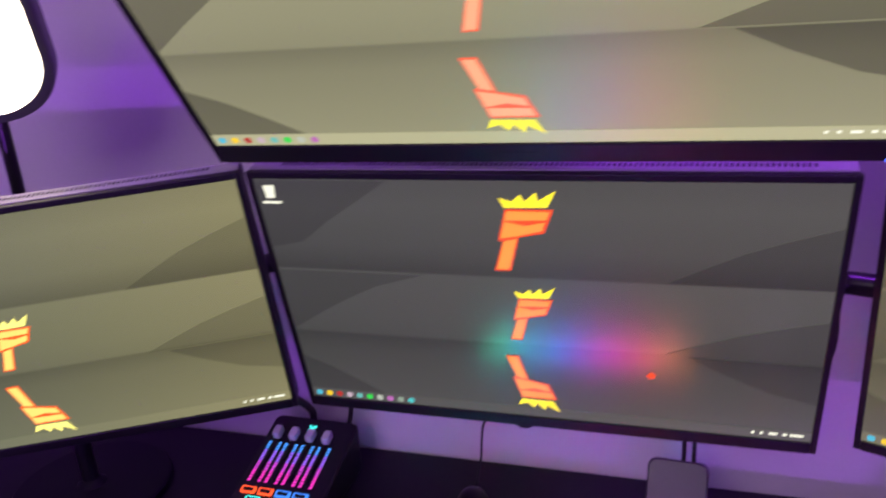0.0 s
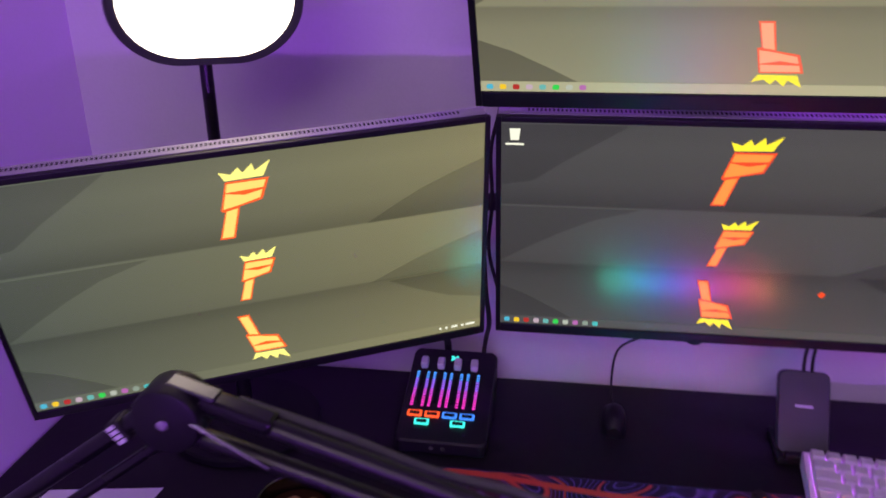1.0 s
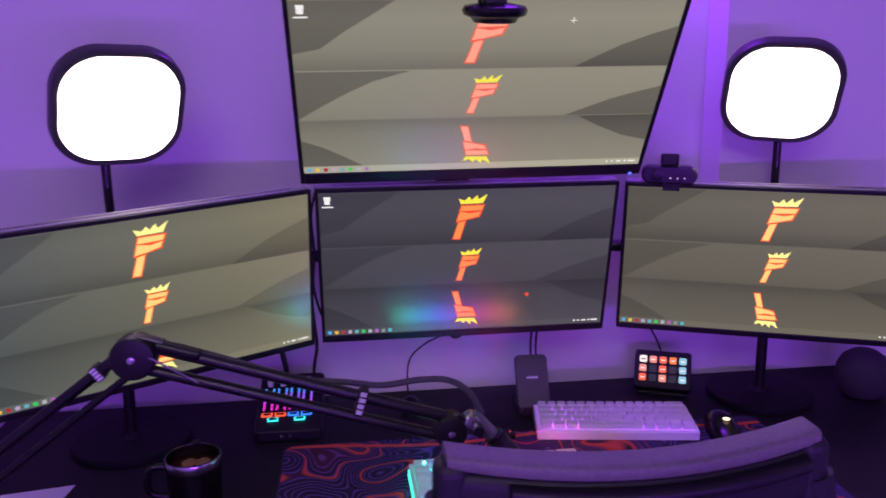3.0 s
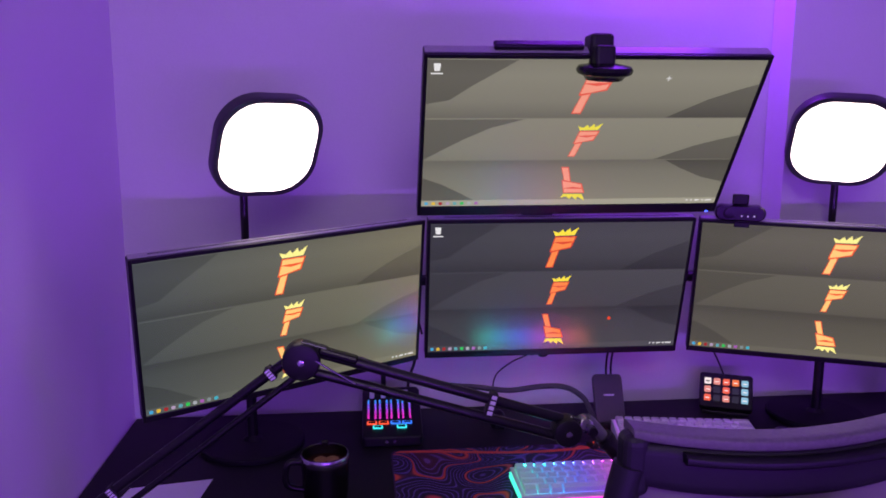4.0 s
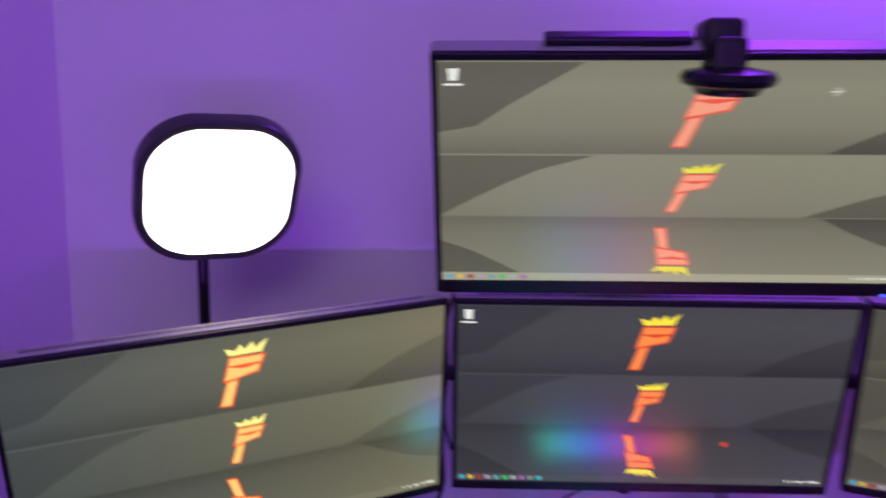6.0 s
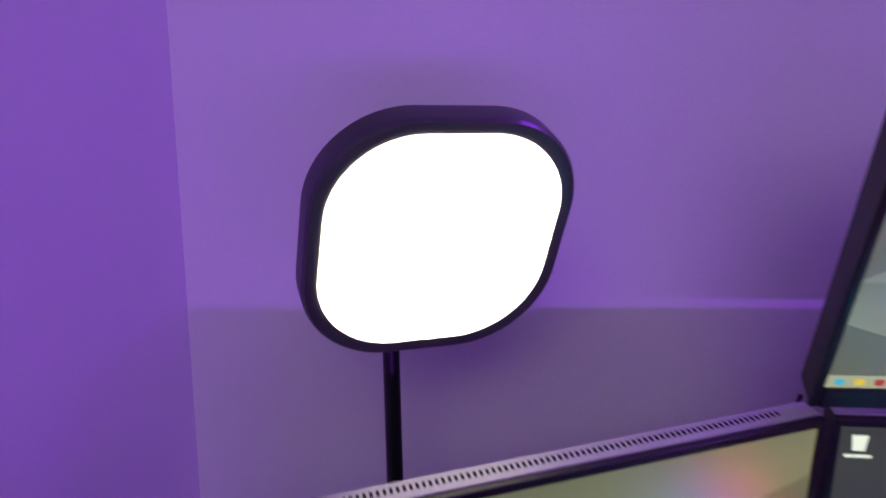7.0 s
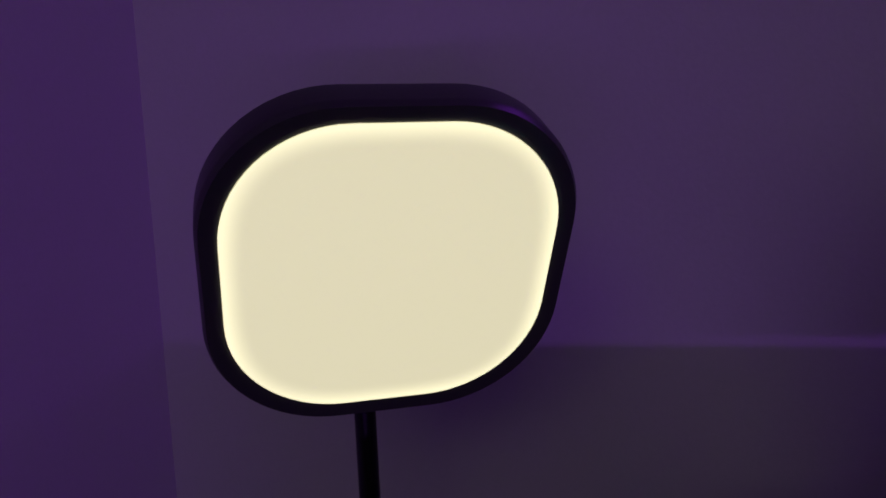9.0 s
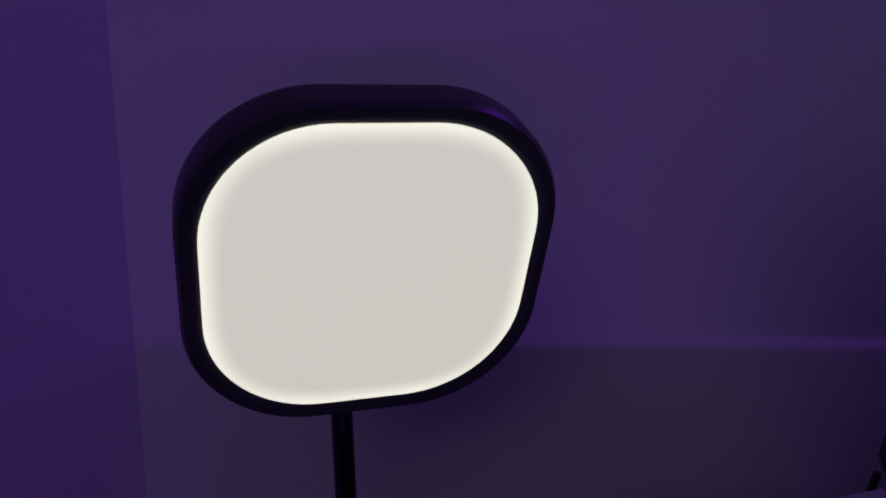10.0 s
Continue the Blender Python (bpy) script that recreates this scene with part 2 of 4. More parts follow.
def badge(screen, cx, cz, s, flip, y, inks):
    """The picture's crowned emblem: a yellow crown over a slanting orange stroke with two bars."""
    g = -1 if flip else 1

    def q(pts):
        return [(cx + s * (0.88 * x + 0.27 * z), cz + s * z * g) for x, z in pts]
    red, orange, yellow = inks
    k = (y, y - 0.0003, y - 0.0006)
    sheet(q([(-0.19, 0.29), (0.40, 0.29), (0.36, 0.0), (0.06, -0.06), (0.06, -0.5), (-0.15, -0.5), (-0.13, -0.12), (-0.19, -0.1)]), k[0], "emblem_edge", red, screen)
    sheet(q([(-0.165, 0.265), (0.36, 0.265), (0.345, 0.165), (-0.165, 0.15)]), k[1], "emblem_bar", orange, screen)
    sheet(q([(-0.165, 0.135), (0.10, 0.09), (0.335, 0.135), (0.325, 0.03), (0.04, -0.04), (-0.165, -0.075)]), k[1], "emblem_bar", orange, screen)
    sheet(q([(-0.115, -0.11), (0.035, -0.08), (0.03, -0.475), (-0.125, -0.475)]), k[1], "emblem_stem", orange, screen)
    sheet(q([(-0.20, 0.31), (-0.30, 0.43), (-0.13, 0.385), (-0.05, 0.47), (0.03, 0.39), (0.13, 0.50), (0.19, 0.40), (0.37, 0.52), (0.32, 0.32)]), k[2], "emblem_crown", yellow, screen)


# one emblem, three ink sets; the side set has its overexposed look put in
INK_MID = (RED, ORANGE, YELLOW)
INK_SIDE = (glow("logo_vermilion", (0.9, 0.10, 0.02)), glow("logo_amber", (1.0, 0.60, 0.19)), glow("logo_lemon", (1.0, 0.90, 0.28)))
INK_PALE = (REDP, ORANGEP, glow("logo_straw", (0.80, 0.70, 0.06)))


def monitor(name, w, h, m, side, chin, top, shades, label, deep=0.023, icons=10, bin_icon=True, pale=False, inks=INK_MID, du=0.0):
    """Display with its housing; the front's middle is the origin, facing -y. shades: three display materials, darkest first."""
    t = thing(name, m, label, "monitor", "desk monitors")
    sw, sh = w - 2 * side, h - chin - top
    zc = (chin - top) / 2
    # housing: a shallow tray with a bevelled back, and the rim standing round the display
    o0 = rounded(w, h, 0.004, 4)
    o1 = rounded(w - 0.03, h - 0.03, 0.01, 4)
    o2 = rounded(w * 0.62, h * 0.6, 0.03, 4)
    part("housing", loft([[(x, 0.0015, z) for x, z in o0], [(x, deep, z) for x, z in o0], [(x, deep + 0.008, z) for x, z in o1],
                          [(x, deep + 0.03, z) for x, z in o2]]), PLASTIC, t)
    for sx in (-1, 1):
        part("bezel_side", box(side, 0.006, h, (sx * (w - side) / 2, 0.0005, 0), 0.001), PLASTIC, t)
    part("bezel_top", box(sw, 0.006, top, (0, 0.0005, (h - top) / 2), 0.001), PLASTIC, t)
    ch = part("bezel_bottom", box(sw, 0.007, chin, (0, 0.0002, -(h - chin) / 2), 0.0015), PLASTIC, t)
    part("badge_print", box(0.032, 0.0004, 0.004, (0 if pale else -0.47 * sw, -0.0035, -(h - chin) / 2)), DARKGREY, ch)
    # pale skin stands for the light falling on the black housing's top
    part("top_cover", box(w - 0.004, deep - 0.004, 0.0012, (0, deep / 2 + 0.002, h / 2 + 0.0004), 0.0004), TOP_LIT, t, "top cover paled to hold the light on it")
    # the row of vent holes along the top
    vent = bmesh.new() if not pale else None
    for i in range(0 if pale else int(w / 0.0045) - 14):
        box(0.0022, 0.006, 0.0008, (-w / 2 + 0.035 + i * 0.0045, deep * 0.62, h / 2 + 0.0009), bm=vent)
    if vent:
        part("vent_grille", vent, BASEBLACK, t)
    scr = part("screen", box(sw, 0.0015, sh, (0, 0.0006, zc)), shades[1], t, "lit display with a dark wave picture")
    x0, x1, z1, z0 = -sw / 2, sw / 2, zc + sh / 2, zc - sh / 2

    def uv(u, v):
        return (x0 + u * sw, z1 - v * sh)
    y = -0.0006
    # three bands of the picture, the last one mirrored
    for v0, v1, flip in ((0.0, 0.37, False), (0.37, 0.66, False), (0.66, 0.955, True)):
        f = (lambda a: v1 - (v1 - v0) * a) if flip else (lambda a: v0 + (v1 - v0) * a)
        left = [(0, f(0.02)), (0.26 if v0 == 0 else 0.30, f(0.02)), (0.20, f(0.22)), (0.13, f(0.45)), (0.07, f(0.68)), (0, f(0.75 if v0 == 0 else 0.97))]
        right = [(1, f(0.40)), (0.93, f(0.52)), (0.86, f(0.66)), (0.80, f(0.82)), (0.74, f(0.99)), (1, f(0.99))]
        if flip:
            left = [(0, f(0.0)), (0.17, f(0.0)), (0.12, f(0.2)), (0.06, f(0.42)), (0, f(0.58))]
            right = [(1, f(0.42)), (0.92, f(0.55)), (0.84, f(0.78)), (0.78, f(0.99)), (1, f(0.99))]
        sheet([uv(*p) for p in left], y - 0.0003, "picture_wave", shades[0], scr)
        sheet([uv(*p) for p in right], y - 0.0003, "picture_wave", shades[0], scr)
    s = 0.30 * sh
    for cu, cv, k, flip in ((0.484, 0.19, 1.0, False), (0.490, 0.52, 0.76, False), (0.480, 0.835, 0.84, True)):
        cx, cz = uv(cu + du, cv)
        badge(scr, cx, cz, s * k, flip, y - 0.0006, inks)
    # task bar with its icons, the clock as plain bars
    sheet([uv(0, 0.957), uv(1, 0.957), uv(1, 1), uv(0, 1)], y - 0.0003, "task_bar", shades[2], scr)
    for i in range(icons):
        cx, cz = uv(0.016 + i * 0.0235, 0.979)
        sheet([(cx + 0.0035 * a, cz + 0.0035 * b) for a, b in rounded(2, 2, 0.6, 2)], y - 0.0006, "task_icon", ICONS[i % 10], scr)
    for cu, cw in ((0.90, 0.003), (0.915, 0.003), (0.935, 0.008), (0.955, 0.004), (0.975, 0.012)):
        cx, cz = uv(cu, 0.975)
        sheet([(cx - cw / 2, cz - 0.0015), (cx + cw / 2, cz - 0.0015), (cx + cw / 2, cz + 0.0015), (cx - cw / 2, cz + 0.0015)], y - 0.0006, "tray_mark", WHITEG, scr)
    if bin_icon:
        cx, cz = uv(0.028, 0.055)
        sheet([(cx - 0.006, cz + 0.008), (cx + 0.006, cz + 0.008), (cx + 0.0045, cz - 0.006), (cx - 0.0045, cz - 0.006)], y - 0.0006, "desktop_icon", WHITEG, scr)
        sheet([(cx - 0.010, cz - 0.0095), (cx + 0.010, cz - 0.0095), (cx + 0.010, cz - 0.012), (cx - 0.010, cz - 0.012)], y - 0.0006, "desktop_icon", WHITEG, scr)
    return t, scr, uv


def shades(name, a, b, k=(0.72, 1.0, 1.2), tall=(0.145, -0.138)):
    return [display(f"{name}_{i}", a, b, v, tall) for i, v in enumerate(k)]


# greys hold each panel's viewing tint; west also has key light glare put in
S_C = shades("centre_display", (0.052, 0.052, 0.062), (0.060, 0.058, 0.066))
S_L = shades("west_display", (0.070, 0.084, 0.080), (0.175, 0.163, 0.104))
S_R = shades("east_display", (0.105, 0.100, 0.075), (0.120, 0.110, 0.080))
S_U = shades("upper_display", (0.212, 0.205, 0.156), (0.222, 0.214, 0.160), (0.5, 1.0, 1.6), (0.164, -0.151))

for shade in S_U:
    shade.node_tree.nodes["Principled BSDF"].inputs["Roughness"].default_value = 0.33

TAU = 13.1
mc, scr_c, uv_c = monitor("monitor", 0.54, 0.304, turned(0, 0, 0.893, 0, TAU, 0) @ Matrix.Translation((0, 0, 0.152)), 0.006, 0.014, 0.007, S_C,
                          "black monitor leaning forward showing a dark wave picture")
ml, scr_l, uv_l = monitor("monitor", 0.54, 0.304, turned(-0.527, -0.147, 1.025, 24.6, 11.7, -3.4), 0.006, 0.012, 0.007, S_L,
                          "black monitor angled inwards showing an olive grey picture with glare put in", bin_icon=False, inks=INK_SIDE)
mr_, scr_r, uv_r = monitor("monitor", 0.54, 0.304, turned(0.558, -0.087, 1.026, -19.5, 11.7, 1.5), 0.006, 0.012, 0.007, S_R,
                           "black monitor turned inwards with a webcam on it", bin_icon=False, inks=INK_SIDE, du=0.016)
mu, scr_u, uv_u = monitor("monitor", 0.592, 0.345, turned(0.003, -0.174, 1.345, -0.3, 34.3, -0.4), 0.007, 0.022, 0.008, S_U,
                          "larger black monitor mounted above and tilted steeply down", icons=8, pale=True, deep=0.024, inks=INK_PALE)


# ---- key lights ----
def opal():
    """Edge-lit opal panel: brighter along its rim."""
    m, n, l, p = nodes_of("opal_panel")
    co, ln = n.new("ShaderNodeTexCoord"), n.new("ShaderNodeVectorMath")
    sep = n.new("ShaderNodeSeparateXYZ")
    l.new(co.outputs["Object"], sep.inputs[0])
    p4 = []
    for i in (0, 2):
        a = n.new("ShaderNodeMath")
        a.operation = "ABSOLUTE"
        l.new(sep.outputs[i], a.inputs[0])
        b = n.new("ShaderNodeMath")
        b.operation, b.inputs[1].default_value = "POWER", 3.2
        l.new(a.outputs[0], b.inputs[0])
        p4.append(b)
    s = n.new("ShaderNodeMath")
    s.operation = "ADD"
    l.new(p4[0].outputs[0], s.inputs[0])
    l.new(p4[1].outputs[0], s.inputs[1])
    mr = n.new("ShaderNodeMapRange")
    mr.interpolation_type = "SMOOTHSTEP"
    mr.inputs["From Min"].default_value, mr.inputs["From Max"].default_value = 0.0765 ** 3.2, 0.0915 ** 3.2
    mr.inputs["To Min"].default_value, mr.inputs["To Max"].default_value = 2.95, 4.8
    l.new(s.outputs[0], mr.inputs["Value"])
    l.new(mr.outputs[0], p.inputs["Emission Strength"])
    p.inputs["Emission Color"].default_value = (1.0, 0.84, 0.76, 1)
    p.inputs["Base Color"].default_value = (0.7, 0.7, 0.7, 1)
    p.inputs["Roughness"].default_value = 0.5
    return m


OPAL = opal()
LAMPBLACK = paint("lamp_black", (0.04, 0.04, 0.043), 0.36, grain=300, vary=0.12, bump=0.03)


def key_light(m, pole, label):
    t = thing("key_light", pose(pole[0], pole[1], DESK), label, "key light", "key lights")
    inv = t.matrix_world.inverted()
    g, o, r = 0.1783, 0.2005, 0.0646
    oi, oo, ob = rounded(g, g, r, 16), rounded(o, o, r + 0.007, 16), rounded(o - 0.014, o - 0.014, r, 16)
    head = part("head", loft([[(x, -0.001, z) for x, z in rounded(g + 0.001, g + 0.001, r, 16)], [(x, -0.003, z) for x, z in rounded(o - 0.004, o - 0.004, r + 0.006, 16)],
                              [(x, 0.0, z) for x, z in rounded(o - 0.001, o - 0.001, r + 0.0065, 16)], [(x, 0.002, z) for x, z in oo], [(x, 0.0195, z) for x, z in oo], [(x, 0.0235, z) for x, z in ob], [(x, 0.0245, z) for x, z in rounded(0.09, 0.09, 0.04, 16)]]),
                LAMPBLACK, t, "black rounded square housing", m=inv @ m, smooth=True)
    part("panel", slab(oi, -0.0022, 0.0), OPAL, head, "glowing opal diffuser")
    c = m @ Vector((0, 0.0245, 0))
    top = Vector((pole[0], pole[1], c.z - 0.045))
    part("ball_mount", lathe([(0.0, 0), (0.02, 0), (0.02, 0.012), (0.012, 0.02), (0, 0.024)], 24), PLASTIC, head, m=pose(0, 0.0245, 0, -90, 0, 0), smooth=True)
    part("neck", tube([inv @ top, inv @ (top + Vector((0, 0, 0.02))), inv @ (c.lerp(top, 0.4) + Vector((0, 0, 0.008))), inv @ (m @ Vector((0, 0.042, 0)))], 0.006), METAL, t, smooth=True)
    part("upper_pole", rod((0, 0, 0.26), inv @ top, 0.0078), METAL, t, smooth=True)
    part("lower_pole", rod((0, 0, 0.014), (0, 0, 0.30), 0.0105), METAL, t, smooth=True)
    part("collar", lathe([(0.0105, 0.285), (0.0125, 0.288), (0.0125, 0.305), (0.0075, 0.31), (0.006, 0.31)], 24, False), PLASTIC, t, smooth=True)
    part("base", lathe([(0.0, 0.0), (0.103, 0.0), (0.105, 0.002), (0.105, 0.010), (0.102, 0.013), (0.02, 0.014), (0.0095, 0.022), (0, 0.022)], 56), BASEBLACK, t, "round weighted base", smooth=True)
    return t


key_light(turned(-0.561, -0.1163, 1.3284, 28.9, 27.6, 0.8), (-0.626, 0.000), "lit key light on a black pole beside the side wall")
key_light(turned(0.5667, -0.0677, 1.338, -25.3, 28.0, 4.0), (0.626, 0.033), "lit key light on a black pole behind a monitor")

# marks on the pictures
cx, cz = uv_c(0.715, 0.755)
sheet([(cx - 0.004, cz), (cx, cz + 0.0045), (cx + 0.005, cz + 0.001), (cx + 0.003, cz - 0.004), (cx - 0.001, cz - 0.004)], -0.0012, "pointer_dot", RED, scr_c)
cx, cz = uv_u(0.715, 0.115)
sheet([(cx - 0.005, cz - 0.0006), (cx + 0.005, cz - 0.0006), (cx + 0.005, cz + 0.0006), (cx - 0.005, cz + 0.0006)], -0.0012, "pointer_cross", WHITEG, scr_u)
sheet([(cx - 0.0006, cz - 0.005), (cx + 0.0006, cz - 0.005), (cx + 0.0006, cz + 0.005), (cx - 0.0006, cz + 0.005)], -0.0012, "pointer_cross", WHITEG, scr_u)
BLUELED = glow("blue_led", (0.05, 0.1, 1.0), 3.0)
part("power_led", box(0.006, 0.003, 0.004, (0.278, -0.003, -0.170), 0.001), BLUELED, mu, "blue power light")
part("control_nub", lathe([(0.0, -0.008), (0.009, -0.008), (0.012, -0.005), (0.012, 0.0), (0, 0)], 24), PLASTIC, mc, m=pose(-0.018, 0.010, -0.152), smooth=True)


# ---- desk mat ----
def mat_print():
    """Marbled print: nested wavy lines in violet and blue with glowing-red veins and blots."""
    m, n, l, p = nodes_of("marbled_mat")
    co = n.new("ShaderNodeTexCoord")
    warp = n.new("ShaderNodeTexNoise")
    warp.inputs["Scale"].default_value, warp.inputs["Detail"].default_value = 5.0, 0.5
    warp.inputs["Distortion"].default_value = 1.1
    l.new(co.outputs["Object"], warp.inputs["Vector"])
    bands = n.new("ShaderNodeMath")
    bands.operation, bands.inputs[1].default_value = "MULTIPLY", 46.0
    l.new(warp.outputs["Fac"], bands.inputs[0])
    frac = n.new("ShaderNodeMath")
    frac.operation = "FRACT"
    l.new(bands.outputs[0], frac.inputs[0])
    lines = n.new("ShaderNodeValToRGB")
    el = lines.color_ramp.elements
    el[0].position, el[0].color = 0.0, (0.008, 0.003, 0.022, 1)
    el[1].position, el[1].color = 0.50, (0.014, 0.005, 0.045, 1)
    for at, c in ((0.60, (0.10, 0.045, 0.26, 1)), (0.70, (0.16, 0.08, 0.38, 1)), (0.80, (0.03, 0.01, 0.08, 1)), (1.0, (0.012, 0.006, 0.04, 1))):
        e = el.new(at)
        e.color = c
    l.new(frac.outputs[0], lines.inputs[0])
    veins = n.new("ShaderNodeValToRGB")
    ve = veins.color_ramp.elements
    ve[0].position, ve[0].color = 0.0, (0, 0, 0, 1)
    ve[1].position, ve[1].color = 1.0, (1, 1, 1, 1)
    for at, v in ((0.285, 0.0), (0.295, 1.0), (0.308, 0.8), (0.314, 0.1), (0.385, 0.0), (0.388, 0.85), (0.396, 0.85), (0.399, 0.0), (0.530, 0.0), (0.533, 0.9), (0.542, 0.9), (0.545, 0.0), (0.668, 0.0), (0.676, 1.0), (0.705, 0.75), (0.712, 0.15)):
        e = ve.new(at)
        e.color = (v, v, v, 1)
    l.new(warp.outputs["Fac"], veins.inputs[0])
    mix = n.new("ShaderNodeMix")
    mix.data_type = "RGBA"
    # a red line that waves along the rear border
    place, wave = n.new("ShaderNodeSeparateXYZ"), n.new("ShaderNodeMath")
    l.new(co.outputs["Object"], place.inputs[0])
    steps = (("MULTIPLY_ADD", 11.0, 2.2), ("SINE", 0, 0), ("MULTIPLY_ADD", 0.013, 0.086), )
    last = place.outputs[0]
    for op, a, b in steps:
        k = n.new("ShaderNodeMath")
        k.operation, k.inputs[1].default_value, k.inputs[2].default_value = op, a, b
        l.new(last, k.inputs[0])
        last = k.outputs[0]
    wave.operation = "ADD"
    l.new(last, wave.inputs[0])
    l.new(place.outputs[1], wave.inputs[1])
    line = n.new("ShaderNodeMath")
    line.operation, line.inputs[1].default_value, line.inputs[2].default_value = "COMPARE", 0.0, 0.0055
    l.new(wave.outputs[0], line.inputs[0])
    both = n.new("ShaderNodeMath")
    both.operation = "MAXIMUM"
    l.new(veins.outputs[0], both.inputs[0])
    l.new(line.outputs[0], both.inputs[1])
    l.new(both.outputs[0], mix.inputs["Factor"])
    l.new(lines.outputs[0], mix.inputs["A"])
    mix.inputs["B"].default_value = (0.80, 0.085, 0.05, 1)
    l.new(mix.outputs["Result"], p.inputs["Base Color"])
    p.inputs["Roughness"].default_value = 0.75
    weave = n.new("ShaderNodeTexNoise")
    weave.inputs["Scale"].default_value = 900
    b = n.new("ShaderNodeBump")
    b.inputs["Strength"].default_value, b.inputs["Distance"].default_value = 0.3, 0.0006
    l.new(co.outputs["Object"], weave.inputs["Vector"])
    l.new(weave.outputs["Fac"], b.inputs["Height"])
    l.new(b.outputs[0], p.inputs["Normal"])
    return m


MAT = DESK + 0.0035
mat = thing("desk_mat", pose(0, 0, DESK), "dark purple desk mat with marbled red veins", "desk mat")
outline = [(0.106 + x, -0.268 + z) for x, z in rounded(0.90, 0.40, 0.02, 6)]
part("mat_sheet", plate(outline, 0.0002, 0.0035), mat_print(), mat)
part("stitched_edge", loft([[(0.106 + x, -0.268 + z, h) for x, z in rounded(0.90 + d, 0.40 + d, 0.02, 6)] for d, h in ((0.001, 0.0004), (0.003, 0.002), (0.001, 0.0042), (-0.003, 0.0042), (-0.004, 0.0036))], close=False),
     paint("mat_stitch", (0.03, 0.012, 0.06), 0.8, grain=600, vary=0.4, bump=0.3), mat)


# ---- keyboards ----
def rainbow(strength, span, middle=None, m=None):
    """Light that runs through the colours along x, round the thing's own middle or a place in the room."""
    if m:
        n, l, p = m.node_tree.nodes, m.node_tree.links, m.node_tree.nodes["Principled BSDF"]
    else:
        m, n, l, p = nodes_of("rainbow_light")
    sep = n.new("ShaderNodeSeparateXYZ")
    if middle is None:
        l.new(n.new("ShaderNodeTexCoord").outputs["Object"], sep.inputs[0])
    else:
        l.new(n.new("ShaderNodeNewGeometry").outputs["Position"], sep.inputs[0])
    mr = n.new("ShaderNodeMapRange")
    mr.inputs["From Min"].default_value, mr.inputs["From Max"].default_value = (middle or 0) - span / 2, (middle or 0) + span / 2
    l.new(sep.outputs[0], mr.inputs["Value"])
    r = n.new("ShaderNodeValToRGB")
    el = r.color_ramp.elements
    el[0].position, el[0].color = 0.0, (0.02, 1.0, 0.35, 1)
    el[1].position, el[1].color = 1.0, (0.9, 0.35, 0.02, 1)
    for at, c in ((0.20, (0.0, 0.55, 1.2, 1)), (0.42, (0.10, 0.16, 1.7, 1)), (0.60, (0.9, 0.02, 1.0, 1)), (0.78, (1.0, 0.05, 0.25, 1))):
        e = el.new(at)
        e.color = c
    l.new(mr.outputs[0], r.inputs[0])
    l.new(r.outputs[0], p.inputs["Emission Color"])
    p.inputs["Emission Strength"].default_value = strength
    return m


ROWS = ([1] * 13 + [2], [1.5] + [1] * 12 + [1.5], [1.75] + [1] * 11 + [2.25], [2.25] + [1] * 10 + [2.75], [1.25, 1.25, 1.25, 6.25, 1.25, 1.25, 1.25, 1.25])


def keycap(w, d, h):
    """A cap with sloping sides and a slightly dished top."""
    a, b = (w / 2 - 0.0006, d / 2 - 0.0006), (w / 2 - 0.0026, d / 2 - 0.0030)
    bm = bmesh.new()
    lo = [bm.verts.new((x * a[0], y * a[1], 0)) for x, y in ((-1, -1), (1, -1), (1, 1), (-1, 1))]
    mi = [bm.verts.new((x * (b[0] + 0.0005), y * (b[1] + 0.0005) + 0.0008, h - 0.0008)) for x, y in ((-1, -1), (1, -1), (1, 1), (-1, 1))]
    hi = [bm.verts.new((x * b[0], y * b[1] + 0.0008, h)) for x, y in ((-1, -1), (1, -1), (1, 1), (-1, 1))]
    c = bm.verts.new((0, 0.0008, h - 0.0007))
    for p, q in ((lo, mi), (mi, hi)):
        for i in range(4):
            bm.faces.new((p[i], p[(i + 1) % 4], q[(i + 1) % 4], q[i]))
    for i in range(4):
        bm.faces.new((hi[i], hi[(i + 1) % 4], c))
    return mesh_of(bm, "key")


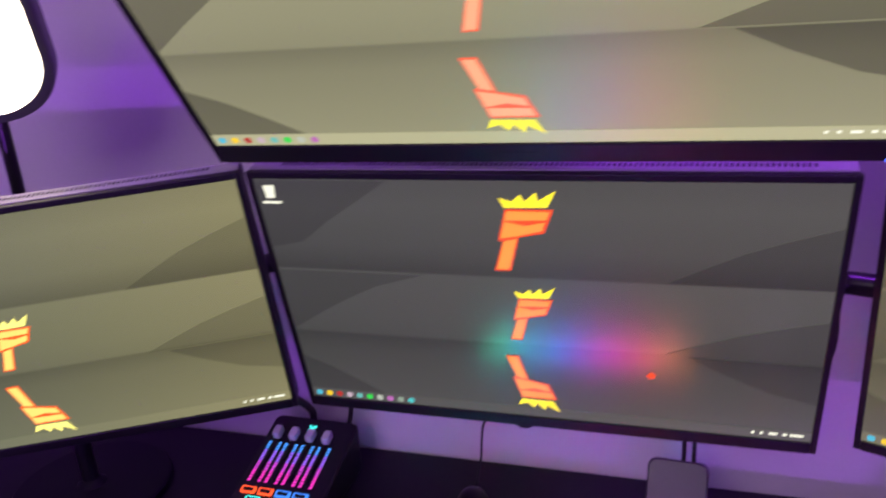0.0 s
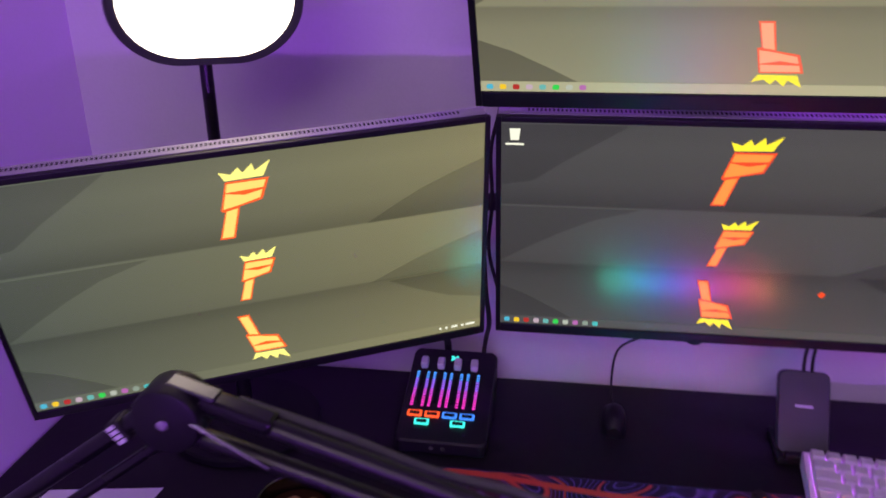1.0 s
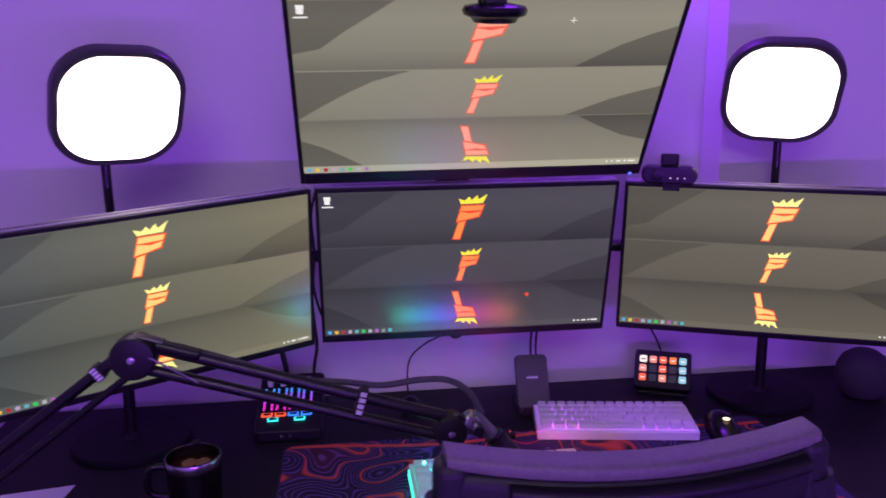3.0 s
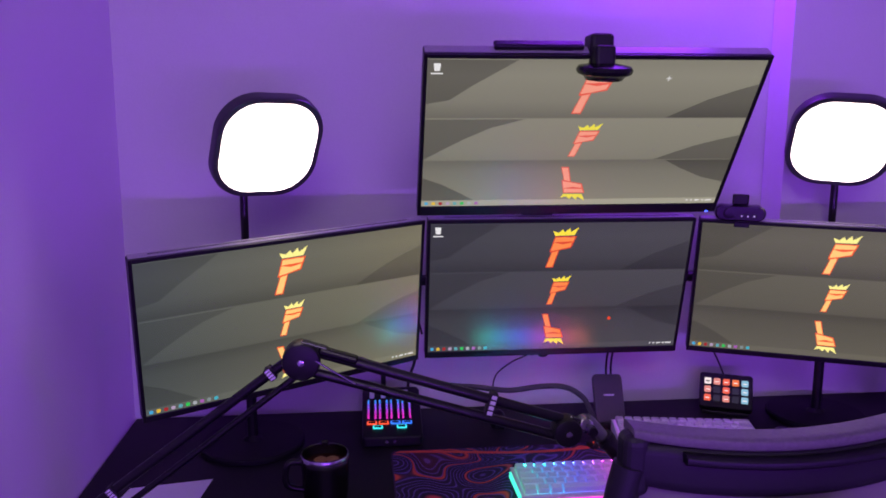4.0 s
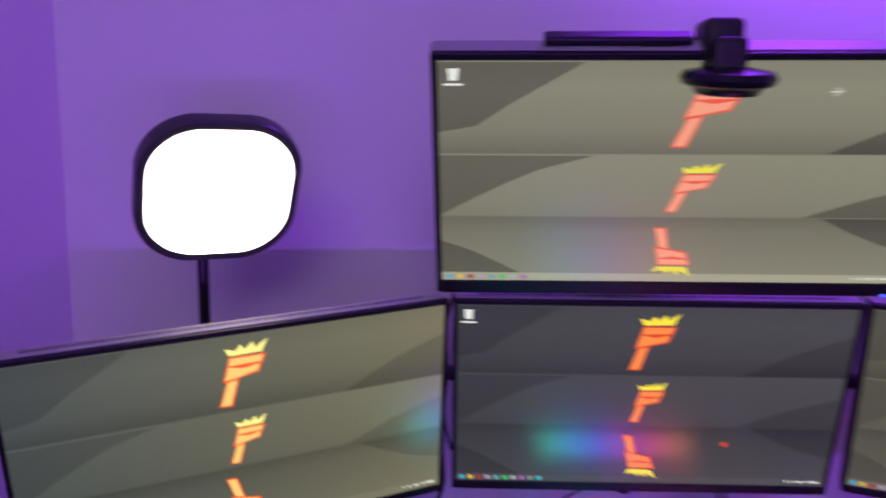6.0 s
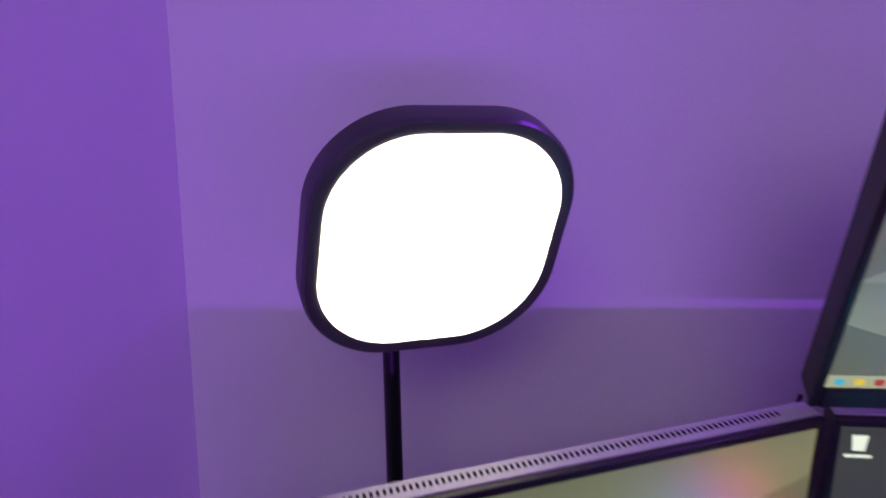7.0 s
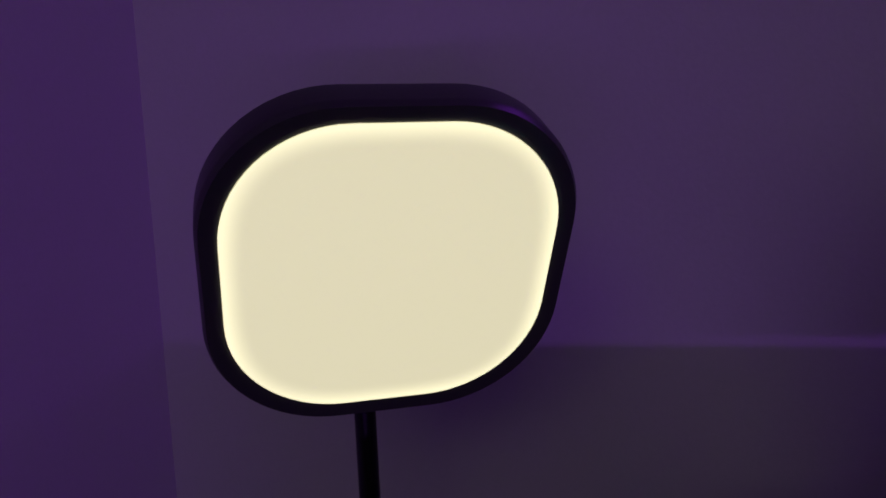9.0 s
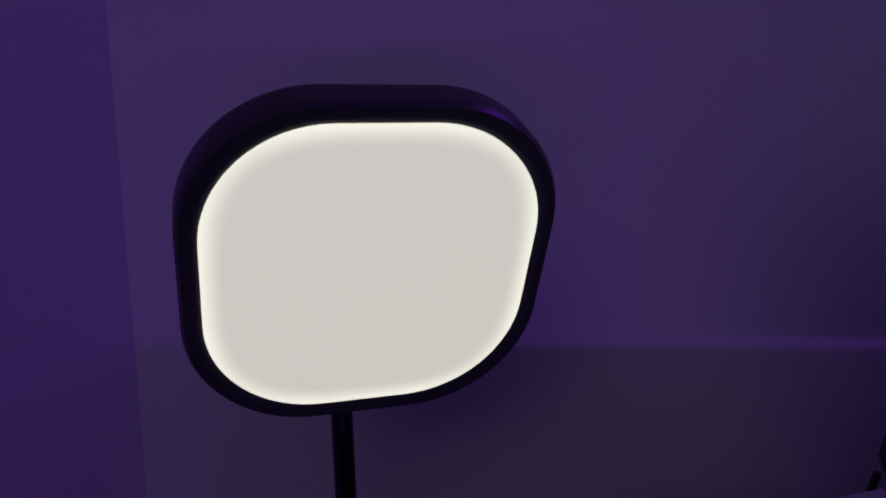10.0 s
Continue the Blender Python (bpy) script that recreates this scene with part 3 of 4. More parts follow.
def keyboard(m, w, d, label, cap_mat, lit):
    t = thing("keyboard", m, label, "keyboard", "keyboards")
    front, rear = 0.017, 0.025
    prof = [(-d / 2, 0.0), (d / 2, 0.0), (d / 2 + 0.001, rear - 0.004), (d / 2 - 0.003, rear - 0.001), (-d / 2 + 0.002, front), (-d / 2 - 0.001, front - 0.003)]
    case = loft([[(x, y * k + (1 - k) * 0, z) for y, z in prof] for x, k in ((-w / 2, 0.985), (-w / 2 + 0.002, 1), (w / 2 - 0.002, 1), (w / 2, 0.985))])
    part("case", case, WHITEPL, t)
    slope = math.atan2(rear - front, d)
    mt = pose(0, 0, (front + rear) / 2 - 0.0015, math.degrees(slope), 0, 0)
    bed = part("switch_plate", box(w - 0.016, d - 0.016, 0.003, (0, 0, 0.0008), 0.001), RAINBOW_BED if lit else VIOLET_FILL, t, m=mt)
    u = (w - 0.012) / 15
    pitch = (d - 0.012) / 5
    caps = {}
    for r, row in enumerate(ROWS):
        x = -7.5 * u
        for k in row:
            if k not in caps:
                caps[k] = keycap(k * u, pitch, 0.0085)
                caps[k].materials.append(cap_mat)
            ob = new("key", caps[k])
            ob.parent = t
            ob.matrix_local = mt @ pose(x + k * u / 2, (2 - r) * pitch, 0.0030, (-4 + 2.5 * r), 0, 0)
            x += k * u
    if lit:
        part("light_bar", box(w - 0.03, 0.006, 0.003, (0, d / 2 - 0.001, 0.0245), 0.001), RAINBOW_BAR, t, "glowing rainbow strip")
        for sx, c in ((-1, CYANL), (1, GREENL)):
            part("side_light", box(0.003, d - 0.012, 0.012, (sx * (w / 2 + 0.0012), 0, 0.011), 0.001), c, t, "glowing edge strip")
        part("front_light", box(w - 0.03, 0.003, 0.008, (0, -d / 2 - 0.0015, 0.008), 0.001), PINKL, t, "glowing front strip")
    for sx in (-1, 1):
        part("foot", box(0.03, 0.008, 0.002, (sx * w * 0.38, d * 0.36, -0.0004), 0.0005), RUBBER, t)
    return t


CAPS = paint("keycap_white", (0.70, 0.69, 0.72), 0.5, grain=200, vary=0.05, bump=0.03)
CAPS_LIT = rainbow(0.13, 0.29, 0.016, paint("keycap_lit", (0.70, 0.69, 0.72), 0.5, grain=200, vary=0.05, bump=0.03))
RAINBOW_BED, RAINBOW_BAR = rainbow(2.4, 0.28), rainbow(52.0, 0.27)
# plate glow added to stand for purple room light on the white keyboard
VIOLET_FILL = glow("violet_fill", (0.45, 0.08, 1.0), 4.2)
CYANL, GREENL, PINKL = glow("cyan_edge", (0.05, 0.8, 0.55), 1.6), glow("green_edge", (0.55, 0.75, 0.15), 1.0), glow("pink_edge", (0.9, 0.08, 0.6), 1.4)
keyboard(pose(0.2695, -0.082, MAT + 0.0012, 0, 0, -9.3), 0.294, 0.106, "white compact keyboard lit purple on a mat", CAPS, False)
keyboard(pose(0.016, -0.266, MAT + 0.0012, 0, 0, 0.5), 0.290, 0.106, "white compact keyboard glowing in rainbow colours", CAPS_LIT, True)


# ---- mice ----
def mouse(m, w, d, h, material, label, logo=None, name="computer_mouse"):
    t = thing(name, m, label, "mouse", "mice")
    secs = []
    n = 14
    for i in range(n + 1):
        a = i / n
        y = -d / 2 + d * a
        ww = w / 2 * (math.sin(math.pi * min(max(0.06 + 0.88 * a, 0), 1)) ** 0.42) * (1 - 0.10 * math.sin(math.pi * a) ** 4)
        hh = h * (math.sin(math.pi * (0.05 + 0.86 * a ** 1.15)) ** 0.55)
        secs.append([(ww * math.cos(b) * (1 + 0.06 * math.sin(b)), y, max(hh * math.sin(b) ** 0.8, 0) if b > 0.001 else 0) for b in [math.pi * k / 14 for k in range(15)]])
    part("shell", loft(secs), material, t, smooth=True)
    part("scroll_wheel", cyl(0.006, 0.006, m=pose(0, d * 0.30, h * 0.66, 0, 90, 0), seg=20, bevel=0.001), RUBBER, t)
    part("button_seam", box(0.0012, d * 0.30, 0.002, (0, d * 0.27, h * 0.76), m=pose(0, 0, 0, -22, 0, 0)), DARKGREY, t)
    if logo:
        part("palm_light", cyl(0.006, 0.001, (0, -d * 0.15, h * 1.0), 20), logo, t, "small glowing mark")
    return t


mouse(pose(0.259, -0.281, MAT, 0, 0, 18), 0.064, 0.122, 0.038, WHITEPL, "white ergonomic mouse lying on the marbled mat")
mouse(pose(0.462, -0.135, MAT, 0, 0, -12), 0.062, 0.118, 0.037, GLOSS, "black mouse with a glowing mark beside a keyboard", glow("mouse_mark", (1.0, 0.75, 0.5), 2.5))
# small plug-like device, built from the mouse shape
mouse(pose(-0.103, 0.062, DESK, 0, 0, 178), 0.040, 0.066, 0.034, PLASTIC, "small black plug-like device with a cable on the bare desk")


# ---- mixer ----
def mixer():
    t = thing("audio_mixer", pose(-0.338, 0.043, DESK, 0, 0, -1), "black audio mixer with four faders and glowing buttons", "audio mixer")
    w, d, f, r = 0.126, 0.168, 0.022, 0.070
    o = rounded(w, d, 0.010, 5)
    body = loft([[(x * 0.97, y * 0.97, 0.0) for x, y in o], [(x, y, 0.004) for x, y in o], [(x, y, f + (r - f) * (y / d + 0.5) - 0.003) for x, y in o],
                 [(x * 0.97, y * 0.975, f + (r - f) * (y / d + 0.5)) for x, y in o]])
    part("body", body, PLASTIC, t)
    sl = math.degrees(math.atan2(r - f, d))
    top = pose(0, 0, (f + r) / 2 + 0.0006, sl, 0, 0)
    led = [glow(f"level_{i}", c, 1.3) for i, c in enumerate(((0.75, 0.03, 0.55), (0.55, 0.05, 0.7), (0.25, 0.10, 0.9), (0.04, 0.25, 0.95)))]
    for i in range(4):
        x = -0.042 + i * 0.0245
        part("fader_slot", box(0.004, 0.066, 0.0012, (x, 0.012, 0)), GLOSS, t, m=top)
        knob = part("fader_knob", box(0.0105, 0.016, 0.012, (x, 0.050, 0.007), 0.002), PALE, t, "pale grey fader cap", m=top)
        for sx in (-1, 1):
            for k in range(14):
                part("level_light", box(0.0042, 0.0022, 0.0008, (x + sx * 0.0075, -0.026 + k * 0.0048, 0.0004)), led[min(k * 4 // 14, 3)], t, m=top)
    cols = [glow("button_" + nme, c, 1.3) for nme, c in (("red", (0.9, 0.08, 0.02)), ("blue", (0.03, 0.18, 0.9)), ("cyan", (0.03, 0.7, 0.75)))]
    for x, y, c in ((-0.042, -0.042, 0), (-0.0175, -0.042, 0), (0.007, -0.042, 1), (0.0315, -0.042, 1), (-0.030, -0.056, 2), (0.020, -0.056, 2)):
        b = part("button", box(0.021, 0.0105, 0.003, (x, y, 0.001), 0.0015), cols[c], t, "glowing button", m=top)
        part("button_face", box(0.0145, 0.0055, 0.001, (x, y, 0.0026), 0.0005), GLOSS, b)
    # the maker's mark: a cyan cross between pale bars
    for a in (38, -38):
        part("cross_mark", box(0.013, 0.0032, 0.0008, m=pose(0.0, 0.068, 0.0006, 0, 0, a)), cols[2], t, m=top)
    for x in (-0.016, 0.018):
        part("title_bar", box(0.013, 0.005, 0.0006, (x, 0.068, 0.0004)), DARKGREY, t, m=top)
    for x in (-0.012, 0.004):
        part("socket", cyl(0.0035, 0.004, m=pose(x, -d / 2 + 0.001, 0.012, 90, 0, 0), seg=20), CHROME, t, "small metal socket")
    return t


mixer()


# ---- control pad ----
def control_pad():
    t = thing("control_pad", pose(0.430, 0.072, DESK, 0, 0, -24) @ Matrix.Scale(1.035, 4), "black control pad with fifteen lit keys on a stand", "control pad")
    w, h = 0.112, 0.082
    tilt = turned(0, 0.012, 0.046, 0, -38, 0)
    o = rounded(w, h, 0.006, 4)
    body = part("body", loft([[(x, -0.004, z) for x, z in rounded(w - 0.004, h - 0.004, 0.005, 4)], [(x, 0, z) for x, z in o], [(x, 0.014, z) for x, z in o], [(x, 0.018, z) for x, z in rounded(w - 0.01, h - 0.01, 0.006, 4)]]), PLASTIC, t, m=tilt)
    part("stand", box(w * 0.86, 0.075, 0.008, (0, 0.022, 0.004), 0.002), PLASTIC, t)
    part("stand_back", box(w * 0.7, 0.006, 0.058, (0, 0.046, 0.033), 0.002), PLASTIC, t)
    wht, pink, red, org, cyn, drk = (glow("pad_" + a, c, 1.0) for a, c in (("white", (0.9, 0.8, 0.75)), ("pink", (0.75, 0.25, 0.2)), ("red", (0.85, 0.12, 0.05)), ("orange", (0.85, 0.18, 0.04)), ("cyan", (0.25, 0.5, 0.65)), ("dark", (0.02, 0.02, 0.03))))
    grid = ((wht, pink, red, org, cyn), (pink, drk, red, drk, cyn), (red, drk, pink, drk, cyn))
    for r, row in enumerate(grid):
        for c, mt in enumerate(row):
            x, z = (c - 2) * 0.0195, 0.020 - r * 0.0195
            k = part("lit_key", slab([(x + a, z + b) for a, b in rounded(0.0145, 0.0145, 0.003, 3)], -0.0058, -0.0035), mt, body)
            if mt is not drk:
                part("key_mark", box(0.0085, 0.0004, 0.0022, (x, -0.0060, z - 0.001)), wht if mt is not wht else drk, k)
    part("title_bar", box(0.03, 0.0006, 0.003, (0, -0.0044, 0.036)), DARKGREY, body)
    return t


control_pad()

# ---- charging stand ----
stand = thing("charging_stand", pose(0.140, 0.012, DESK, 0, 0, -4) @ Matrix.Scale(1.035, 4), "dark grey upright charging stand with a pale mark", "charging stand")
plate_m = turned(0, 0.028, 0.054, 0, -32, 0)
po = rounded(0.064, 0.108, 0.010, 6)
pl = part("back_plate", loft([[(x, -0.004, z) for x, z in rounded(0.060, 0.104, 0.009, 6)], [(x, -0.001, z) for x, z in po], [(x, 0.006, z) for x, z in po], [(x, 0.009, z) for x, z in rounded(0.058, 0.102, 0.009, 6)]]), GREYPL, stand, m=plate_m)
part("print_bar", box(0.022, 0.0005, 0.0035, (0, -0.0042, 0.008)), PALE, pl)
part("foot", box(0.066, 0.07, 0.012, (0, 0.020, 0.006), 0.003), PLASTIC, stand)
part("lip", box(0.05, 0.012, 0.010, (0, -0.012, 0.013), 0.003), PLASTIC, stand)


# ---- mug ----
mug = thing("mug", pose(-0.467, -0.250, DESK) @ Matrix.Scale(1.035, 4), "dark steel insulated mug of coffee with a handle", "mug")
part("cup", lathe([(0.0, 0.0), (0.033, 0.0), (0.036, 0.003), (0.0385, 0.02), (0.0405, 0.078), (0.041, 0.084), (0.0395, 0.0855), (0.038, 0.084), (0.0365, 0.07), (0.034, 0.062), (0.0, 0.060)], 56), MUGSTEEL, mug, smooth=True)
part("rim_band", lathe([(0.0408, 0.070), (0.0416, 0.072), (0.0418, 0.082), (0.0408, 0.0845)], 56, False), CHROME, mug, "polished steel rim", smooth=True)
part("coffee", lathe([(0.0, 0.0675), (0.0358, 0.0673), (0.0358, 0.064), (0.0, 0.064)], 40), COFFEE, mug, "brown coffee")
for sx, a in ((-0.008, 20), (0.012, -25)):
    part("froth", plate([(sx + 0.010 * math.cos(b) * (1 + 0.25 * math.sin(3 * b)), 0.004 + 0.019 * math.sin(b)) for b in [2 * math.pi * k / 20 for k in range(20)]], 0.0670, 0.0683), FROTH, mug, "pale froth")
part("handle", tube([(-0.036, -0.004, 0.070), (-0.058, -0.008, 0.072), (-0.066, -0.009, 0.055), (-0.062, -0.009, 0.032), (-0.036, -0.005, 0.022)], 0.0055, 12), GLOSS, mug, "black curved handle", smooth=True)
part("lid_tab", box(0.014, 0.010, 0.010, (-0.002, 0.042, 0.084), 0.003), GLOSS, mug)

# ---- paper ----
sheet_pts = [(-0.822, -0.176), (-0.680, -0.153), (-0.708, -0.385), (-0.862, -0.40)]
paper = part("paper_sheet", plate(sheet_pts, DESK + 0.0003, DESK + 0.0012), PAPER)
tagged(paper, "blank white sheet of paper on the desk", "paper")

# ---- speaker ----
ball = thing("smart_speaker", pose(0.835, 0.000, DESK), "round dark grey fabric speaker on the desk", "speaker")
part("fabric_shell", lathe([(0.0, 0.0), (0.034, 0.002), (0.048, 0.016), (0.054, 0.040), (0.052, 0.064), (0.042, 0.085), (0.024, 0.098), (0.0, 0.102)], 48), paint("speaker_fabric", (0.025, 0.025, 0.028), 0.85, grain=700, vary=0.35, bump=0.4), ball, smooth=True)
part("base_ring", lathe([(0.0, 0.0), (0.036, 0.0), (0.038, 0.004), (0.034, 0.006), (0, 0.006)], 40), PLASTIC, ball)


# ---- webcams ----
def side_webcam():
    m = mr_.matrix_world @ pose(-0.194, 0.008, 0.152, -9, 0, 0)
    t = thing("webcam", m, "black webcam with three white lights clipped on a monitor", "webcam", "webcams")
    o = rounded(0.098, 0.030, 0.0145, 8)
    b = part("body", loft([[(x * 0.94, -0.020, z * 0.9 + 0.016) for x, z in o], [(x, -0.016, z + 0.016) for x, z in o], [(x, 0.010, z + 0.016) for x, z in o], [(x * 0.94, 0.014, z * 0.9 + 0.016) for x, z in o]]), GLOSS, t, smooth=True)
    part("lens", lathe([(0.0, 0.0), (0.011, 0.0), (0.011, 0.002), (0.007, 0.003), (0, 0.0015)], 32), GLOSS, b, m=pose(-0.022, -0.020, 0.016, 90, 0, 0), smooth=True)
    for i in range(3):
        part("indicator", box(0.0024, 0.001, 0.0024, (0.002 + i * 0.012, -0.0205, 0.011), 0.0003), WHITEG, b, "small white light")
    part("privacy_flap", box(0.032, 0.005, 0.022, (0.0, -0.002, 0.042), 0.003), PLASTIC, t)
    part("clip", box(0.030, 0.030, 0.004, (0.005, -0.004, -0.001), 0.001), PLASTIC, t)
    part("clip_lip", box(0.030, 0.003, 0.012, (0.005, -0.0125, -0.0075), 0.001), PLASTIC, t)


side_webcam()


def top_webcam():
    t = thing("webcam", pose(0.0, -0.262, 1.486), "black camera with a round hood hung over the upper monitor", "webcam", "webcams")
    part("bracket", box(0.040, 0.046, 0.060, (0, 0.010, 0.006), 0.007, 3), PLASTIC, t)
    part("arm", box(0.034, 0.030, 0.050, (0, -0.018, -0.010), 0.006, 3), PLASTIC, t)
    part("hood", lathe([(0.0, -0.010), (0.030, -0.010), (0.034, -0.004), (0.044, 0.000), (0.0465, 0.006), (0.043, 0.012), (0.020, 0.016), (0.0, 0.017)], 48), GLOSS, t, m=pose(0, -0.024, -0.030, 10, 0, 0), smooth=True)


top_webcam()
bar = thing("light_bar", mu.matrix_world @ pose(-0.105, 0.018, 0.1735), "slim black bar lying on the upper monitor's edge", "bar")
part("bar_body", box(0.15, 0.018, 0.010, (0, 0, 0.005), 0.003), PLASTIC, bar)
part("bar_foot", box(0.03, 0.016, 0.002, (0.04, 0, 0.0006), 0.0005), RUBBER, bar)


# ---- microphone boom ----
def boom():
    o = Vector((-0.808, -0.42, DESK))
    t = thing("boom_arm", Matrix.Translation(o), "black microphone boom arm with two sprung sections", "microphone arm")

    def L(*p):
        return Vector(p) - o
    base, e1, e2 = L(-0.808, -0.42, 0.790), L(-0.489, -0.424, 1.029), L(-0.090, -0.444, 0.911)
    part("clamp", box(0.045, 0.055, 0.014, (0, 0, 0.007), 0.003), METAL, t)
    part("post", cyl(0.012, 0.064, (0, 0, 0.042), 24), METAL, t)
    part("base_joint", cyl(0.019, 0.030, base, 28, bevel=0.003, m=pose(0, 0, 0, 90, 0, 0)), METAL, t, smooth=True)
    d1, d2 = (e1 - base).normalized(), (e2 - e1).normalized()
    n1, n2 = Vector((-d1.z, 0, d1.x)).normalized(), Vector((-d2.z, 0, d2.x)).normalized()
    for k, rr in ((0.013, 0.0075), (-0.017, 0.0050)):
        part("lower_tube", rod(base + n1 * k + d1 * 0.010, e1 + n1 * k * 0.9 - d1 * 0.012, rr), METAL, t, smooth=True)
    for k, rr in ((0.017, 0.0080), (-0.014, 0.0075)):
        part("upper_tube", rod(e1 + n2 * k + d2 * 0.02, e2 + n2 * k * 0.9 - d2 * 0.012, rr), METAL, t, smooth=True)
    for e, r in ((e1, 0.028), (e2, 0.022)):
        j = part("joint", cyl(r, 0.036, e, 40, bevel=0.004, m=pose(0, 0, 0, 90, 0, 0)), PLASTIC, t, "round black hinge", smooth=True)
        part("hinge_bolt", cyl(0.005, 0.004, e + Vector((0, -0.019, 0)), 20, bevel=0.001, m=pose(0, 0, 0, 90, 0, 0)), CHROME, j, "bright bolt head", smooth=True)
    part("cover", box(0.060, 0.020, 0.012, e1 + d2 * 0.050 + n2 * 0.021, 0.004, m=d2.to_track_quat("X", "Z").to_matrix().to_4x4()), GLOSS, t, "hinge cover")
    part("cover", box(0.040, 0.016, 0.004, e1 + d2 * 0.012 + n2 * 0.027, 0.0015, m=d2.to_track_quat("X", "Z").to_matrix().to_4x4()), STEEL, t, "dark steel hinge plate")
    part("spring", rod(e1 + d2 * 0.02 + n2 * 0.008 - Vector((0, 0.016, 0)), e1 + d2 * 0.085 - n2 * 0.012 - Vector((0, 0.010, 0)), 0.0016, 10), CHROME, t, "thin steel rod")
    # straps round the tubes, with the maker's name as pale bars
    for p, d, nn, tall in ((e1 - d1 * 0.048 + n1 * 0.012, d1, n1, 0.021), (base + d1 * 0.055 + n1 * 0.012, d1, n1, 0.021), (e1 + d2 * 0.292 + n2 * 0.010, d2, n2, 0.038)):
        turn = Matrix((d, nn.cross(d), nn)).transposed().to_4x4()
        strap = part("strap", box(0.013, 0.021, tall, p, 0.003, m=turn), RUBBER, t, "black strap with pale print")
        for k in range(4):
            c = p + nn * (tall * (k - 1.5) * 0.22) - Vector((0, 0.0108, 0))
            part("print_bar", box(0.008, 0.0006, tall * 0.15, c, m=turn), WHITEPL, strap)
    # head: clamp, connector and microphone
    h0 = e2 + Vector((0.028, -0.004, 0.012))
    part("swivel", cyl(0.011, 0.026, h0, 24, bevel=0.003, m=pose(0, 0, 0, 90, 0, 0)), CHROME, t, "chrome swivel", smooth=True)
    part("swivel_plate", box(0.034, 0.010, 0.020, e2 + Vector((0.018, -0.004, 0.010)), 0.003, m=pose(0, 0, 0, 0, 20, 0)), STEEL, t)
    part("thumb_screw", cyl(0.008, 0.014, h0 + Vector((0.006, -0.018, -0.006)), 12, bevel=0.001, m=pose(0, 0, 0, 90, 0, 0)), STEEL, t)
    return t


boom()
mic = thing("microphone", pose(-0.040, -0.448, 0.908, 0, 0, 0), "black microphone with a grey cable plug hung from the arm", "microphone")
axis = Vector((0.66, 0.0, -0.75)).normalized()
part("plug", rod(axis * -0.030, axis * 0.012, 0.0095), paint("grey_plug", (0.16, 0.16, 0.17), 0.4, metal=0.5), mic, "grey metal plug", smooth=True)
part("body", rod(axis * 0.010, axis * 0.150, 0.0135, 28), METAL, mic, smooth=True)
part("ring", rod(axis * 0.016, axis * 0.024, 0.0150, 28), DARKGREY, mic)
part("grille", rod(axis * 0.150, axis * 0.185, 0.0155, 28), DARKGREY, mic)


# ---- cables ----
def cable(points, r, label, material=None):
    ob = part("cable", tube(points, r, 10, 8), material or RUBBER, smooth=True)
    return tagged(ob, label, "cable", "cables")


cable([(-0.44, -0.415, 1.037), (-0.36, -0.408, 1.006), (-0.29, -0.408, 0.980), (-0.225, -0.418, 0.975), (-0.178, -0.434, 0.974), (-0.130, -0.438, 0.980), (-0.092, -0.440, 0.978), (-0.064, -0.444, 0.961), (-0.048, -0.447, 0.930)], 0.0042,
      "grey microphone cable looping along the boom arm", paint("grey_cable", (0.06, 0.06, 0.065), 0.55))
cable([(-0.103, 0.094, 0.735), (-0.104, 0.125, 0.752), (-0.098, 0.125, 0.805), (-0.070, 0.085, 0.850), (-0.035, 0.055, 0.880), (-0.030, 0.035, 0.915)], 0.0017, "thin black cable rising from the small device to a monitor")
for dx in (0.0, 0.011):
    cable([(0.150 + dx, 0.082, 0.790), (0.150 + dx, 0.092, 0.832), (0.150 + dx, 0.075, 0.880), (0.160 + dx, 0.055, 0.925)], 0.0024, "black cable rising from the charging stand")
cable([(0.455, 0.125, 0.775), (0.442, 0.140, 0.815), (0.410, 0.110, 0.860), (0.380, 0.055, 0.910)], 0.0020, "thin black cable rising from the control pad")
cable([(-0.298, 0.134, 0.765), (-0.294, 0.145, 0.800), (-0.285, 0.085, 0.860), (-0.287, 0.040, 0.930), (-0.292, 0.030, 1.02)], 0.0034, "black cable rising from the audio mixer")
cable([(-0.352, 0.134, 0.760), (-0.352, 0.140, 0.790), (-0.354, 0.080, 0.860), (-0.352, 0.060, 0.930)], 0.0055, "thick black plug cable behind the audio mixer")
for sx in (-1, 1):
    cable([(sx * 0.272, 0.050, 0.93), (sx * 0.284, 0.040, 0.99), (sx * 0.279, 0.020, 1.06), (sx * 0.281, 0.010, 1.13), (sx * 0.270, 0.010, 1.18)], 0.0024, "black cable hanging between two monitors")


# ---- monitor mount ----
mount = thing("monitor_mount", pose(0.0, BACK, 1.04), "black steel wall mount behind the stacked monitors", "monitor mount")
part("wall_rail", box(0.07, 0.012, 0.44, (0, -0.007, 0.17), 0.002), METAL, mount)
part("lower_bracket", box(0.09, 0.138, 0.08, (0, -0.079, 0.02), 0.004), METAL, mount)
part("upper_bracket", box(0.09, 0.258, 0.06, (0, -0.139, 0.33), 0.004), METAL, mount)
for sx in (-1, 1):
    part("side_arm", rod((0, -0.088, 0.0), (sx * 0.30, -0.093, 0.0), 0.012), METAL, mount, smooth=True)
    part("side_arm_end", rod((sx * 0.30, -0.093, 0.0), (sx * 0.53, -0.178 if sx < 0 else -0.158, 0.0), 0.012), METAL, mount, smooth=True)


